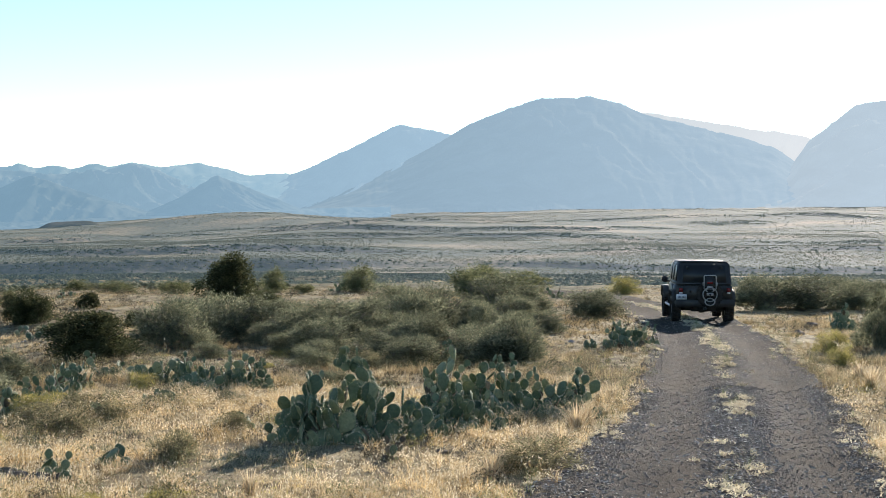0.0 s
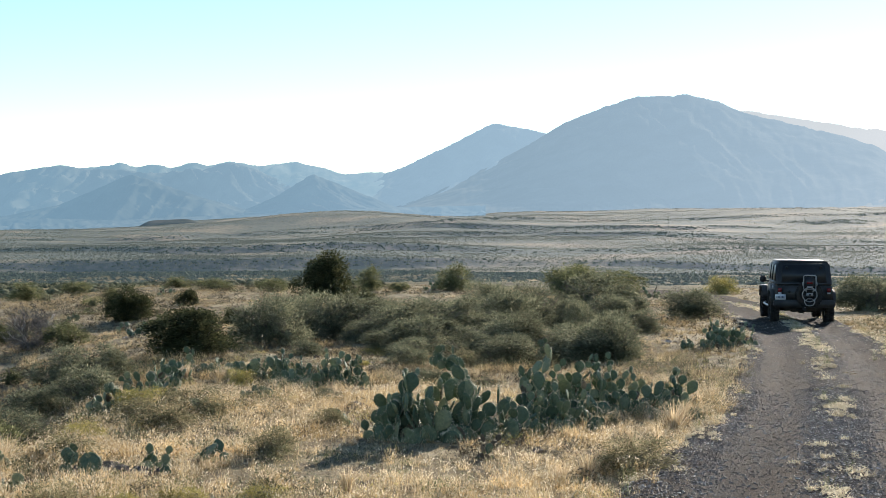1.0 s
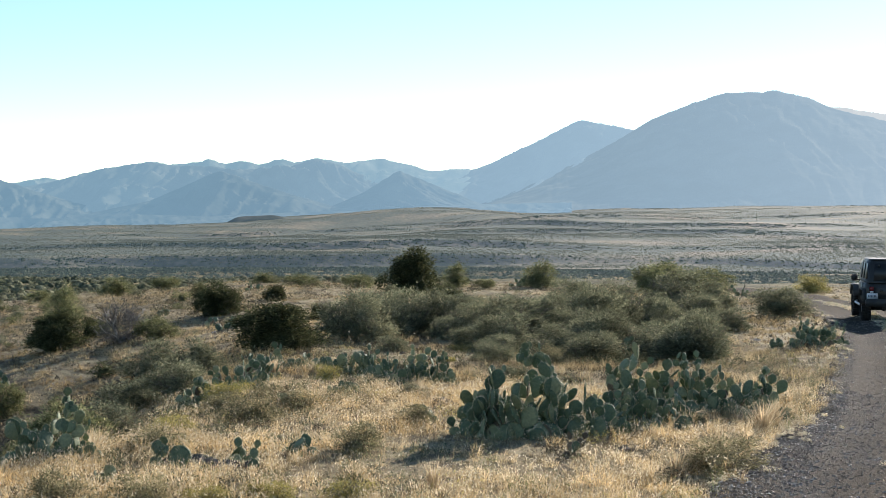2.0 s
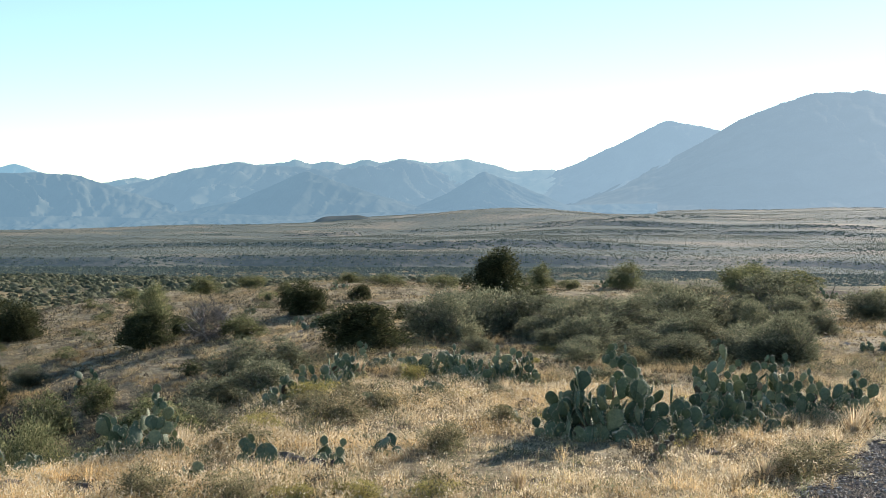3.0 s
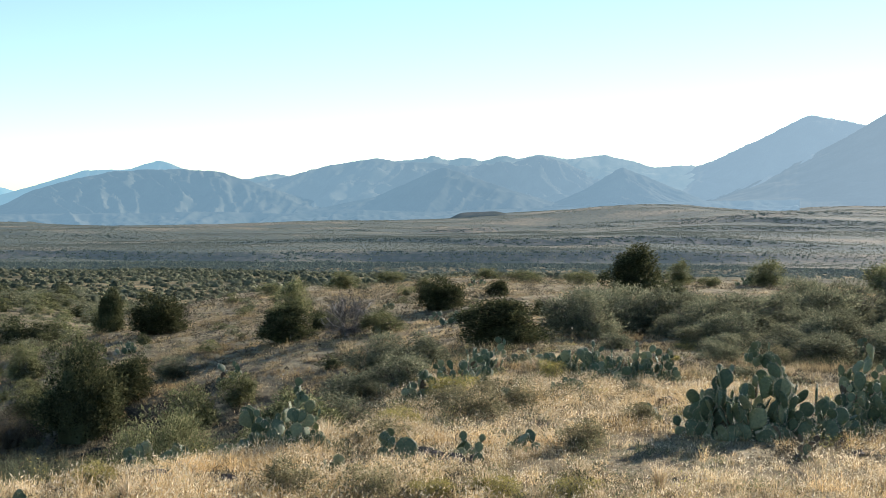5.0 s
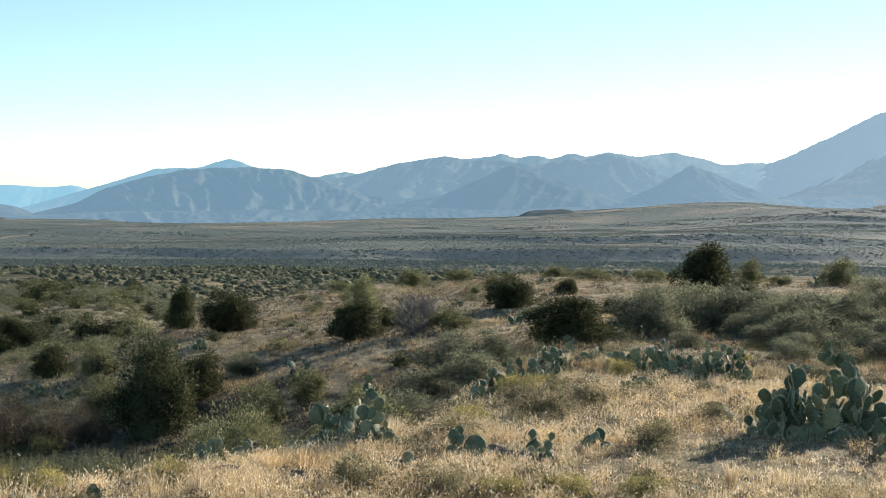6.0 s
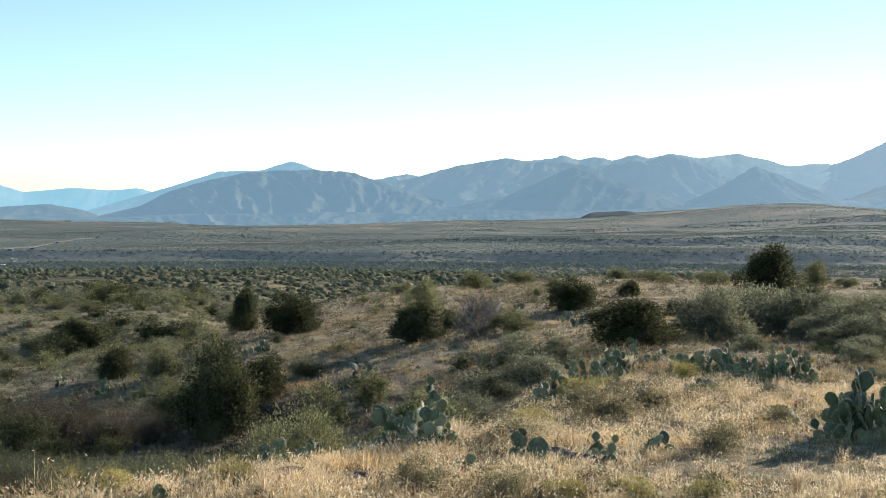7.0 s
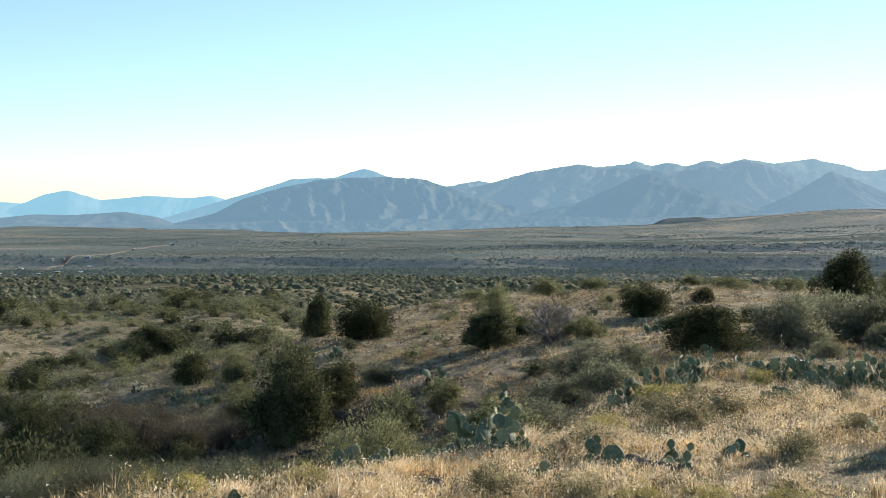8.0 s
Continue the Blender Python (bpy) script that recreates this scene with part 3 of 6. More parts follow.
def limb_mesh(paths, radius, joins):
    """Tapered three-sided limbs along paths. joins: the limb and the ring that each one grows from, or None for the root."""
    verts, faces, first = [(0.03 * math.cos(q), 0.03 * math.sin(q), -0.04) for q in (0, 2.1, 4.2)], [], []
    for pts, r0, join in zip(paths, radius, joins):
        k = len(pts)
        rings = [[0, 1, 2] if join is None else first[join[0]][join[1]]]
        for i in range(1, k):
            r, p = r0 * (1 - 0.85 * i / (k - 1)), pts[i]
            rings.append(list(range(len(verts), len(verts) + 3)))
            verts += [(p[0] + r * math.cos(q), p[1] + r * math.sin(q), p[2]) for q in (0, 2.1, 4.2)]
        for q, w in zip(rings, rings[1:]):
            for s in range(3):
                faces.append((q[s], q[(s + 1) % 3], w[(s + 1) % 3], w[s]))
        first.append(rings)
    return np.array(verts), np.array(faces)


def bush(name, seed, kind, leaf_mat, label, category="shrub", leaves=5000, leaf=0.05, stems=14, slim=0.2):
    """A shrub a metre wide and a metre high, to be scaled: limbs and a ragged crown. kind: dense, brush or shoots."""
    rng = np.random.default_rng(seed)
    root = new(name)
    paths, radii, joins = [], [], []
    for i in range(stems):
        a, lean = rng.uniform(0, 2 * math.pi), rng.uniform(0.05, 0.28) if kind == "dense" else rng.uniform(0.1, 0.46)
        h = rng.uniform(0.3, 0.6) if kind == "dense" else rng.uniform(0.5, 0.9)
        bend = rng.uniform(-0.12, 0.12, 2)
        t = np.linspace(0, 1, 5)[:, None]
        end = np.array([math.cos(a) * lean, math.sin(a) * lean, h])
        p = t * end + np.sin(t * 3.1) * np.array([bend[0], bend[1], 0.0]) + rng.normal(size=(5, 3)) * 0.012 * t
        p[:, 2] -= 0.03
        paths.append(p)
        joins.append(None)
        stem = len(paths) - 1
        radii.append(0.022 if kind == "dense" else 0.011)
        for _ in range(3 if kind != "dense" and stems > 6 else 1):
            s = rng.integers(1, 4)
            q = np.linspace(0, 1, 4)[:, None]
            twig = p[s] + q * (np.array([math.cos(a + rng.normal()), math.sin(a + rng.normal()), 0.9]) * rng.uniform(0.12, 0.32))
            paths.append(np.clip(twig, -0.55, 1.0))
            joins.append((stem, int(s)))
            radii.append(radii[-1] * 0.5 if kind == "dense" else 0.006)
    v, f = limb_mesh(paths, radii, joins)
    ob = new("trunk", mesh_of(name + "_trunk", v, f, [M_BARK], smooth=True))
    ob.parent = root
    tagged(ob, "grey-brown branching wood")
    # a crown of rounded boughs of uneven size, each thick with small leaves
    dense = kind == "dense"
    n = 24 if dense else 20
    u = rng.normal(size=(n, 3))
    u[:, 2] = np.abs(u[:, 2]) * (1.05 if dense else 0.85)
    u /= np.linalg.norm(u, axis=1)[:, None]
    if dense:  # fuller shoulders
        u /= (np.abs(u) ** 3.2).sum(1)[:, None] ** (1 / 3.2)
    big = rng.uniform(0.09, 0.23, n)
    mid = np.array([0, 0, 0.1]) + u * np.array([0.33, 0.33, 0.66]) * rng.uniform(0.6 if dense else 0.4, 1.08, n)[:, None]
    per = rng.multinomial(leaves, big ** 2 / (big ** 2).sum())
    which = np.repeat(np.arange(n), per)
    d = rng.normal(size=(leaves, 3)) + u[which] * 0.7
    d /= np.linalg.norm(d, axis=1)[:, None]
    far = np.clip(rng.normal(0.95, 0.2, leaves), 0.3, 1.5) if dense else rng.uniform(0.2, 1, leaves) ** 0.5 * rng.uniform(0.9, 1.5, leaves)
    lump = 0.6 + 0.8 * fbm(d[:, 0] * 3.1 + which * 3.1 + 9, d[:, 1] * 3.1 + d[:, 2] * 2.4 + 9, 3, seed)
    cen = mid[which] + d * (big[which] * far * lump * np.where(rng.random(leaves) < 0.12, rng.uniform(1.1, 1.7, leaves), 1.0))[:, None] * np.array([1.0, 1.0, 0.9])
    shell = rng.random(leaves) < (0.28 if dense else 0.12)  # leaves over the whole dome, between the boughs
    up = np.abs(d[:, 2:])
    dome_at = np.array([0, 0, 0.1]) + np.concatenate([d[:, :2], up], 1) * np.array([0.38, 0.38, 0.66]) * (0.75 + 0.4 * rng.random(leaves))[:, None]
    cen = np.where(shell[:, None], dome_at, cen)
    way = d * 0.8 + np.array([0, 0, 0.25 if dense else 0.7])
    if kind == "shoots":  # fine shoots that rise from the base
        m = leaves // 36
        a, q = rng.uniform(0, 2 * math.pi, m), rng.uniform(0.03, 1, m) ** 0.55
        out = np.stack([np.cos(a), np.sin(a), np.zeros(m)], 1)
        h = np.sqrt(1.02 - 0.7 * q * q) * rng.uniform(0.5, 1.02, m)
        end = out * (q * 0.5)[:, None] + np.array([0, 0, 1.0]) * h[:, None]
        start = end * np.array([0.5, 0.5, 0.0])
        t = rng.uniform(0.05, 1, (m, 36, 1)) ** 0.8
        cen = (start[:, None, :] + (end - start)[:, None, :] * t + rng.normal(size=(m, 36, 3)) * 0.012).reshape(-1, 3)
        way = np.repeat((end - start) / np.linalg.norm(end - start, axis=1)[:, None], 36, 0)
    cen[:, 2] = np.abs(cen[:, 2])
    grown = np.array([0.5, 0.5, 1.0]) / np.array([np.quantile(np.abs(cen[:, 0]), 0.99), np.quantile(np.abs(cen[:, 1]), 0.99), np.quantile(cen[:, 2], 0.99)])
    v, f = leaf_tris(rng, cen * grown, leaf, 0.1, slim, way)
    # the close-grown inside of the crown
    bv, bf = BIGBALL if leaves > 4000 else BALL
    core = np.array([0.27, 0.27, 0.5]) if dense else np.array([0.16, 0.16, 0.3]) if kind == "brush" else np.array([0.1, 0.1, 0.2])
    inside = (np.array([0, 0, 0.12]) + bv * core * (0.55 + 0.85 * fbm(bv[:, 0] * 2.3 + 5, bv[:, 1] * 2.3 + bv[:, 2] * 1.9 + 5, 3, seed))[:, None] * rng.uniform(0.8, 1.1, (len(bv), 1))) * grown
    inside[:, 2] = np.maximum(inside[:, 2], 0.0)
    f = np.concatenate([f, bf + len(v)])
    v = np.concatenate([v, inside])
    ob = new("crown", mesh_of(name + "_crown", v, f, [leaf_mat]))
    ob.parent = root
    tagged(root, label, category)
    return root


def put(x, y, w, h, turn=0.0, sink=0.03):
    """The place and size of a plant on the ground."""
    return pose(x, y, ground_at(x, y) - sink, 0, 0, turn) @ Matrix.Diagonal((w, w, h, 1))


class Kind:
    """Plants of a kind: the first use takes the built one, later uses copy it."""

    def __init__(self, builds):
        self.obs, self.used, self.n = builds, [False] * len(builds), 0

    def plant(self, x, y, w, h, turn=None, label="", group=""):
        i = self.n % len(self.obs)
        m = put(x, y, w, h, turn if turn is not None else (self.n * 77.0) % 360)
        self.n += 1
        if not self.used[i]:
            self.used[i], ob = True, self.obs[i]
            ob.matrix_basis = m
        else:
            ob = copy_thing(self.obs[i], Matrix())
            ob.matrix_basis = m
        if label or group:
            tagged(ob, label, group=group)
        return ob


junipers = Kind([bush("juniper", 10 + i, "dense", M_JUNIPER, "dark green juniper bush on dry grass", "juniper", 12000, 0.032, 7, 0.4) for i in range(4)])
mesquites = Kind([bush("mesquite_bush", 20 + i, "brush", M_MESQUITE, "grey-green feathery desert shrub on dry grass", "shrub", 9000, 0.045, 20, 0.2) for i in range(4)])
herb_bushes = Kind([bush("herb_bush", 36 + i, "brush", M_DRYHERB, "low straw-green bush in dry grass", "shrub", 4500, 0.05, 10, 0.2) for i in range(2)])
brushes = Kind([bush("brush", 25 + i, "shoots", M_BRUSH, "grey-green brush of fine upright twigs below the grassy rim", "shrub", 15000, 0.05, 24, 0.07) for i in range(3)])
olives = Kind([bush("olive_shrub", 30 + i, "brush", M_OLIVE, "olive green leafy shrub on the slope", "shrub", 6000, 0.042, 14, 0.28) for i in range(3)])
yellows = Kind([bush("yellow_shrub", 40 + i, "brush", M_YELLOW, "low yellow-flowered desert shrub", "shrub", 5000, 0.04, 14, 0.25) for i in range(2)])
browns = Kind([bush("brown_shrub", 50 + i, "brush", M_BROWNLEAF, "brownish half-dry twiggy shrub", "shrub", 10000, 0.024, 30, 0.3) for i in range(2)])


def bare_tree(seed):
    """A leafless tree: limbs that fork four times into fine twigs."""
    rng = np.random.default_rng(seed)
    paths, radii, joins = [], [], []

    def grow(start, way, length, r, level, join):
        t = np.linspace(0, 1, 5)[:, None]
        p = start + t * way * length + np.sin(t * 3) * rng.normal(size=3) * 0.05 * length
        paths.append(p)
        radii.append(r)
        joins.append(join)
        me = len(paths) - 1
        if level < 4:
            for _ in range(rng.integers(3, 5)):
                k = int(rng.integers(2, 5))
                w = way + rng.normal(size=3) * 0.55 + np.array([0, 0, 0.12])
                grow(p[k], w / np.linalg.norm(w), length * rng.uniform(0.5, 0.75), r * 0.55, level + 1, (me, k))

    for i in range(3):
        a = i * 2.1 + rng.random()
        w = np.array([math.cos(a) * 0.45, math.sin(a) * 0.45, 0.9])
        grow(np.array([0, 0, -0.03]), w, 0.42, 0.034, 1, None)
    v, f = limb_mesh(paths, radii, joins)
    root = new("bare_tree")
    ob = new("trunk", mesh_of("bare_trunk", v, f, [M_TWIG], smooth=True))
    ob.parent = root
    c, way = sprays(rng, 420, 14, seed, 0.35, (0.7, 1.08), 0.03, 0.3)
    v, f = leaf_tris(rng, c, 0.075, 0.1, 0.045, way)
    ob = new("crown", mesh_of("bare_crown", v, f, [M_GREYTWIG]))
    ob.parent = root
    return tagged(root, "small grey leafless tree with spreading twigs", "tree")


bares = Kind([bare_tree(60)])

for x, y, w, h in [(-27.98, 51.5, 1.3, 1.65), (-24.68, 48.79, 2.2, 1.4), (-26.77, 40.65, 1.3, 1.0), (-18.08, 34.05, 1.5, 1.15), (-15.98, 39.9, 1.8, 1.1), (-13.18, 46.36, 1.6, 1.05), (-7.19, 29.77, 1.85, 1.0),
                   (-13.25, 54.8, 0.95, 0.62), (-9.23, 64.0, 2.75, 1.95), (-6.59, 53.9, 1.35, 0.75), (-53.0, 76.2, 2.9, 1.75), (-8.64, 41.3, 0.75, 0.5), (12.98, 43.6, 0.7, 0.95)]:
    junipers.plant(x, y, w, h)
for x, y, w, h in [(-10.74, 32.48, 1.6, 0.8), (-7.9, 26.2, 1.35, 0.7), (-7.3, 23.3, 1.1, 0.6), (-6.2, 33.5, 1.75, 1.1), (-5.42, 36.2, 1.75, 1.15), (-5.9, 35.2, 1.6, 1.05), (-4.65, 36.6, 1.9, 1.1), (-3.59, 35.3, 1.6, 0.9), (-2.65, 35.4, 1.95, 1.0),
                   (-1.88, 36.3, 1.7, 0.95), (-0.95, 38.7, 1.95, 1.1), (-1.78, 49.1, 1.8, 1.1), (-0.07, 42.1, 1.95, 1.2), (0.95, 40.2, 1.6, 0.9)]:
    mesquites.plant(x, y, w, h)
rng = np.random.default_rng(88)
for i in range(34):  # the brush that closes up behind the cactus clump
    y = rng.uniform(29.5, 47)
    x = rng.uniform(-0.19 * y, 0.055 * y)
    mesquites.plant(x, y, rng.uniform(0.9, 1.7), rng.uniform(0.45, 0.95), label="grey-green desert shrub in a close stand")
for x, y, w, h in [(1.88, 50.7, 2.7, 1.35), (3.0, 50.0, 2.1, 1.0), (4.97, 46.4, 2.1, 0.9), (2.75, 38.3, 1.05, 0.6), (1.55, 33.1, 1.15, 0.75), (0.43, 30.6, 0.95, 0.55), (11.48, 52.1, 2.4, 1.2), (13.16, 52.8, 2.7, 1.15), (14.72, 53.3, 2.0, 1.0),
                   (9.6, 32.1, 1.1, 1.2), (-0.52, 30.6, 1.0, 0.6), (-2.62, 30.3, 1.0, 0.45), (-17.8, 36.2, 1.1, 0.55), (19.8, 73.9, 3.0, 0.9), (16.4, 57.5, 2.4, 1.0), (10.2, 34.5, 1.0, 0.7)]:
    mesquites.plant(x, y, w, h)
for x, y, w, h in [(-7.9, 10.4, 0.8, 0.38), (-7.5, 11.3, 0.8, 0.3), (-8.1, 9.9, 0.7, 0.36), (-7.9, 12.7, 0.6, 0.34), (-7.9, 13.6, 0.5, 0.3), (-8.5, 10.9, 0.9, 0.4), (-8.4, 11.9, 0.9, 0.36), (-9.0, 11.2, 0.9, 0.4), (-9.0, 12.6, 0.9, 0.36)]:
    brushes.plant(x, y, w, h)
for x, y, w, h in [(-19.99, 50.8, 1.4, 1.3), (-12.97, 39.5, 1.45, 0.65), (-6.95, 17.8, 1.15, 0.65), (-24.6, 39.8, 1.05, 1.1), (-21.07, 34.5, 1.25, 0.8), (-28.4, 68.4, 1.4, 0.7), (-16.1, 71.9, 2.0, 0.65), (-24.8, 77.4, 1.6, 0.7), (-25.2, 70.9, 1.75, 0.9),
                   (-8.4, 73.5, 1.4, 1.2), (1.9, 74.0, 3.6, 1.3), (4.1, 73.4, 3.0, 1.1), (1.3, 72.0, 1.7, 1.15), (-18.9, 63.9, 0.85, 0.6), (-13.95, 31.6, 1.0, 0.75), (-14.5, 30.4, 1.25, 0.95), (-7.0, 73.8, 1.15, 0.5), (-18.9, 76.3, 1.5, 0.6), (-4.1, 73.6, 1.95, 1.3),
                   (-12.9, 70.6, 1.65, 0.7), (9.1, 73.3, 1.4, 0.65)]:
    olives.plant(x, y, w, h)
for x, y, w, h in [(-26.1, 34.1, 2.1, 1.3), (-23.2, 32.8, 1.9, 1.35), (-21.3, 32.2, 1.75, 1.1), (-19.9, 31.7, 1.3, 0.9), (-26.0, 35.4, 1.6, 1.0), (-24.6, 33.6, 1.4, 1.2)]:
    browns.plant(x, y, w, h)
bares.plant(-14.0, 39.6, 1.6, 1.5)
big_junipers = Kind([bush("big_juniper", 110 + i, "dense", M_JUNIPER, "tall dark green juniper in the gully", "juniper", 15000, 0.027, 7, 0.4) for i in range(2)])
for x, y, w, h in [(-17.96, 31.6, 2.2, 2.25), (-28.1, 34.4, 2.0, 1.7), (-15.4, 18.7, 2.2, 2.7), (-14.2, 17.4, 1.6, 2.0), (-17.4, 20.0, 2.0, 2.3), (-22.6, 30.4, 1.8, 1.7), (-20.4, 28.6, 1.7, 1.6)]:
    big_junipers.plant(x, y, w, h)
big_olives = Kind([bush("tall_olive_shrub", 120, "brush", M_OLIVE, "tall olive green shrub on the gully's rim", "shrub", 18000, 0.023, 14, 0.28)])
for x, y, w, h in [(-10.6, 20.9, 1.7, 1.75), (-11.8, 22.4, 1.4, 1.6), (-9.7, 20.2, 1.1, 1.3)]:
    big_olives.plant(x, y, w, h)
for x, y, w, h in [(-7.9, 18.4, 1.0, 0.5), (-9.2, 22.4, 1.2, 0.7)]:
    olives.plant(x, y, w, h, label="olive green shrub growing behind the grassy rim")
for x, y, w, h in [(-6.7, 18.6, 0.9, 0.5), (-8.1, 23.9, 1.2, 0.5), (-8.9, 25.2, 1.3, 0.6)]:
    mesquites.plant(x, y, w, h)
for x, y, w, h in [(-5.6, 20.0, 0.8, 0.28), (-5.1, 20.5, 0.8, 0.3), (-4.5, 20.2, 0.7, 0.26)]:
    herb_bushes.plant(x, y, w, h)


# ---- the scrub beyond the hilltop ----
def scatter(rng, density, d0, d1, az0=-46.0, az1=22.0):
    """Places on the ground, evenly by area, within a ring sector."""
    area = 0.5 * math.radians(az1 - az0) * (d1 * d1 - d0 * d0)
    n = int(area * density)
    d = np.sqrt(rng.uniform(d0 * d0, d1 * d1, n))
    a = np.radians(rng.uniform(az0, az1, n))
    return d * np.sin(a), d * np.cos(a)


def off_road(x, y, clear=1.45):
    off = x - road_x(y)
    return np.where(off < 0, -off - 0.6 * step01((21 - y) / 8), off) > clear + 0.5 * (fbm(x / 0.9, y / 0.9, 2, 41.0) - 0.5)


near_slope = [Kind([bush("gully_juniper", 70 + i, "dense", M_JUNIPER, "dark juniper in the gully", "juniper", 3600, 0.038, 3, 0.42) for i in range(2)]),
              Kind([bush("gully_shrub", 80 + i, "brush", M_OLIVE, "olive green shrub in the gully", "shrub", 3200, 0.045, 6, 0.28) for i in range(2)]),
              Kind([bush("gully_brush", 90 + i, "brush", M_MESQUITE, "grey-green twiggy shrub in the gully", "shrub", 3200, 0.045, 8, 0.25) for i in range(2)])]
far_slope = [Kind([bush("slope_juniper", 75 + i, "dense", M_JUNIPER, "dark juniper on the far side of the gully", "juniper", 1300, 0.055, 3, 0.45) for i in range(3)]),
             Kind([bush("slope_shrub", 85 + i, "brush", M_OLIVE, "olive green shrub on the far side of the gully", "shrub", 1200, 0.052, 3, 0.4) for i in range(3)]),
             Kind([bush("grey_shrub", 95 + i, "brush", M_MESQUITE, "grey-green shrub on the gully's far side", "shrub", 1200, 0.052, 3, 0.4) for i in range(3)])]


def plant_slopes():
    rng = np.random.default_rng(77)
    for d0, d1, az0, az1, dens, big, kinds in ((17, 23, -46, -36, 0.5, 0.85, near_slope), (22, 35, -46, -33, 0.4, 1.05, near_slope), (35, 58, -46, -31, 0.22, 1.0, near_slope), (58, 100, -46, -29.5, 0.42, 1.2, far_slope),
                                               (33, 70, -33, -15, 0.09, 0.55, far_slope), (100, 172, -46, -25, 0.1, 1.6, far_slope)):
        xs, ys = scatter(rng, dens, d0, d1, az0, az1)
        for x, y in zip(xs, ys):
            if x > -8.3 or (d0 > 50 and fbm(x / 13, y / 13, 3, 44.0) < 0.33):
                continue
            q = rng.random()
            w = big * (0.5 + 1.3 * rng.random() ** 1.5)
            dark = 0.4 if d1 < 60 else 0.2
            kinds[0 if q < dark else 1 if q < 0.68 else 2].plant(x, y, w, w * rng.uniform(0.55, 0.8) * (1.0 if q < dark else 0.8), group="shrubs on the slopes")


plant_slopes()


def build_scrub(name, label, d0, d1, dens, leaves, size, tall, seed, patchy=0.5, mat=None, az0=-43.0, az1=18.5, blob=DOME, leaf=0.2, steep=0.0):
    """Far scrub: each bush a lumpy mound with leaf clumps on it, all in one sheet of growth."""
    rng = np.random.default_rng(seed)
    x, y = scatter(rng, dens, d0, d1, az0, az1)
    patch = 45 if d1 < 600 else 210
    keep = fbm(x / patch, y / patch, 4, seed) > rng.uniform(0.44 - patchy * 0.3, 0.44 + patchy * 0.3, len(x))
    if steep:  # only where the ground rises away from the valley
        keep &= (land(x * 1.006, y * 1.006) - land(x * 0.998, y * 0.998)) / (np.hypot(x, y) * 0.008) > steep
    x, y = x[keep], y[keep]
    n = len(x)
    w = size * (0.45 + 1.1 * rng.random(n) ** 1.6)
    span = np.stack([w, w, w * tall * rng.uniform(0.7, 1.15, n)], 1) * 0.5
    at = np.stack([x, y, land(x, y) - 0.1 * w], 1)[:, None, :]
    bv, bf = blob
    bv = bv[None] * rng.uniform(0.64, 1.1, (n, len(bv), 1)) * span[:, None, :] + at
    v, f = bv.reshape(-1, 3), (bf[None] + len(blob[0]) * np.arange(n)[:, None, None]).reshape(-1, 3)
    if leaves:
        d = rng.normal(size=(n, leaves, 3))
        d[:, :, 2] = np.abs(d[:, :, 2])
        d /= np.linalg.norm(d, axis=2)[:, :, None]
        c = at + d * rng.uniform(0.75, 1.05, (n, leaves, 1)) * span[:, None, :]
        lv, lf = leaf_tris(rng, c.reshape(-1, 3), size * leaf, 0.3, 0.4)
        f = np.concatenate([f, lf + len(v)])
        v = np.concatenate([v, lv])
    tagged(new(name, mesh_of(name, v, f, [mat or M_SCRUB], smooth=leaves > 5)), label, "scrub", kind="stuff")


build_scrub("slope_scrub", "green and grey scrub on the slope beyond the gully", 70, 172, 0.8, 14, 0.8, 0.7, 199, 1.0, None, -46.0, -22.0, SMALLDOME, 0.22)
build_scrub("far_slope_scrub", "green scrub over the far slope", 168, 275, 0.24, 24, 1.9, 0.9, 200, 1.0, None, -43.0, -16.0, DOME, 0.15)
build_scrub("hillside_scrub", "green desert scrub below the hill", 265, 520, 0.17, 12, 2.1, 0.9, 201, 0.9, None, -43.0, -6.0, DOME, 0.19)
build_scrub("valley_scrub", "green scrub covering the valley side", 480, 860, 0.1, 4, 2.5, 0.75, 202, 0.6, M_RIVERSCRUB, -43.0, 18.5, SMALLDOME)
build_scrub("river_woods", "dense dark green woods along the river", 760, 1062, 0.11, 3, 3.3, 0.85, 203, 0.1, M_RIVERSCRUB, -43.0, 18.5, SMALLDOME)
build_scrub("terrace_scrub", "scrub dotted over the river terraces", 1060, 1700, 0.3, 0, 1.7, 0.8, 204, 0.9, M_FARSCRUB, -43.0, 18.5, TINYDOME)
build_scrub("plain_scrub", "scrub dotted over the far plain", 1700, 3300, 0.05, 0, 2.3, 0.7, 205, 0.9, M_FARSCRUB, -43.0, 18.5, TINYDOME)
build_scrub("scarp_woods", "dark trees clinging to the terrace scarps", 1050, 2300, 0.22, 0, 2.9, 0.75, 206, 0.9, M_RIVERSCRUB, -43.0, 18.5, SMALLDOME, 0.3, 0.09)


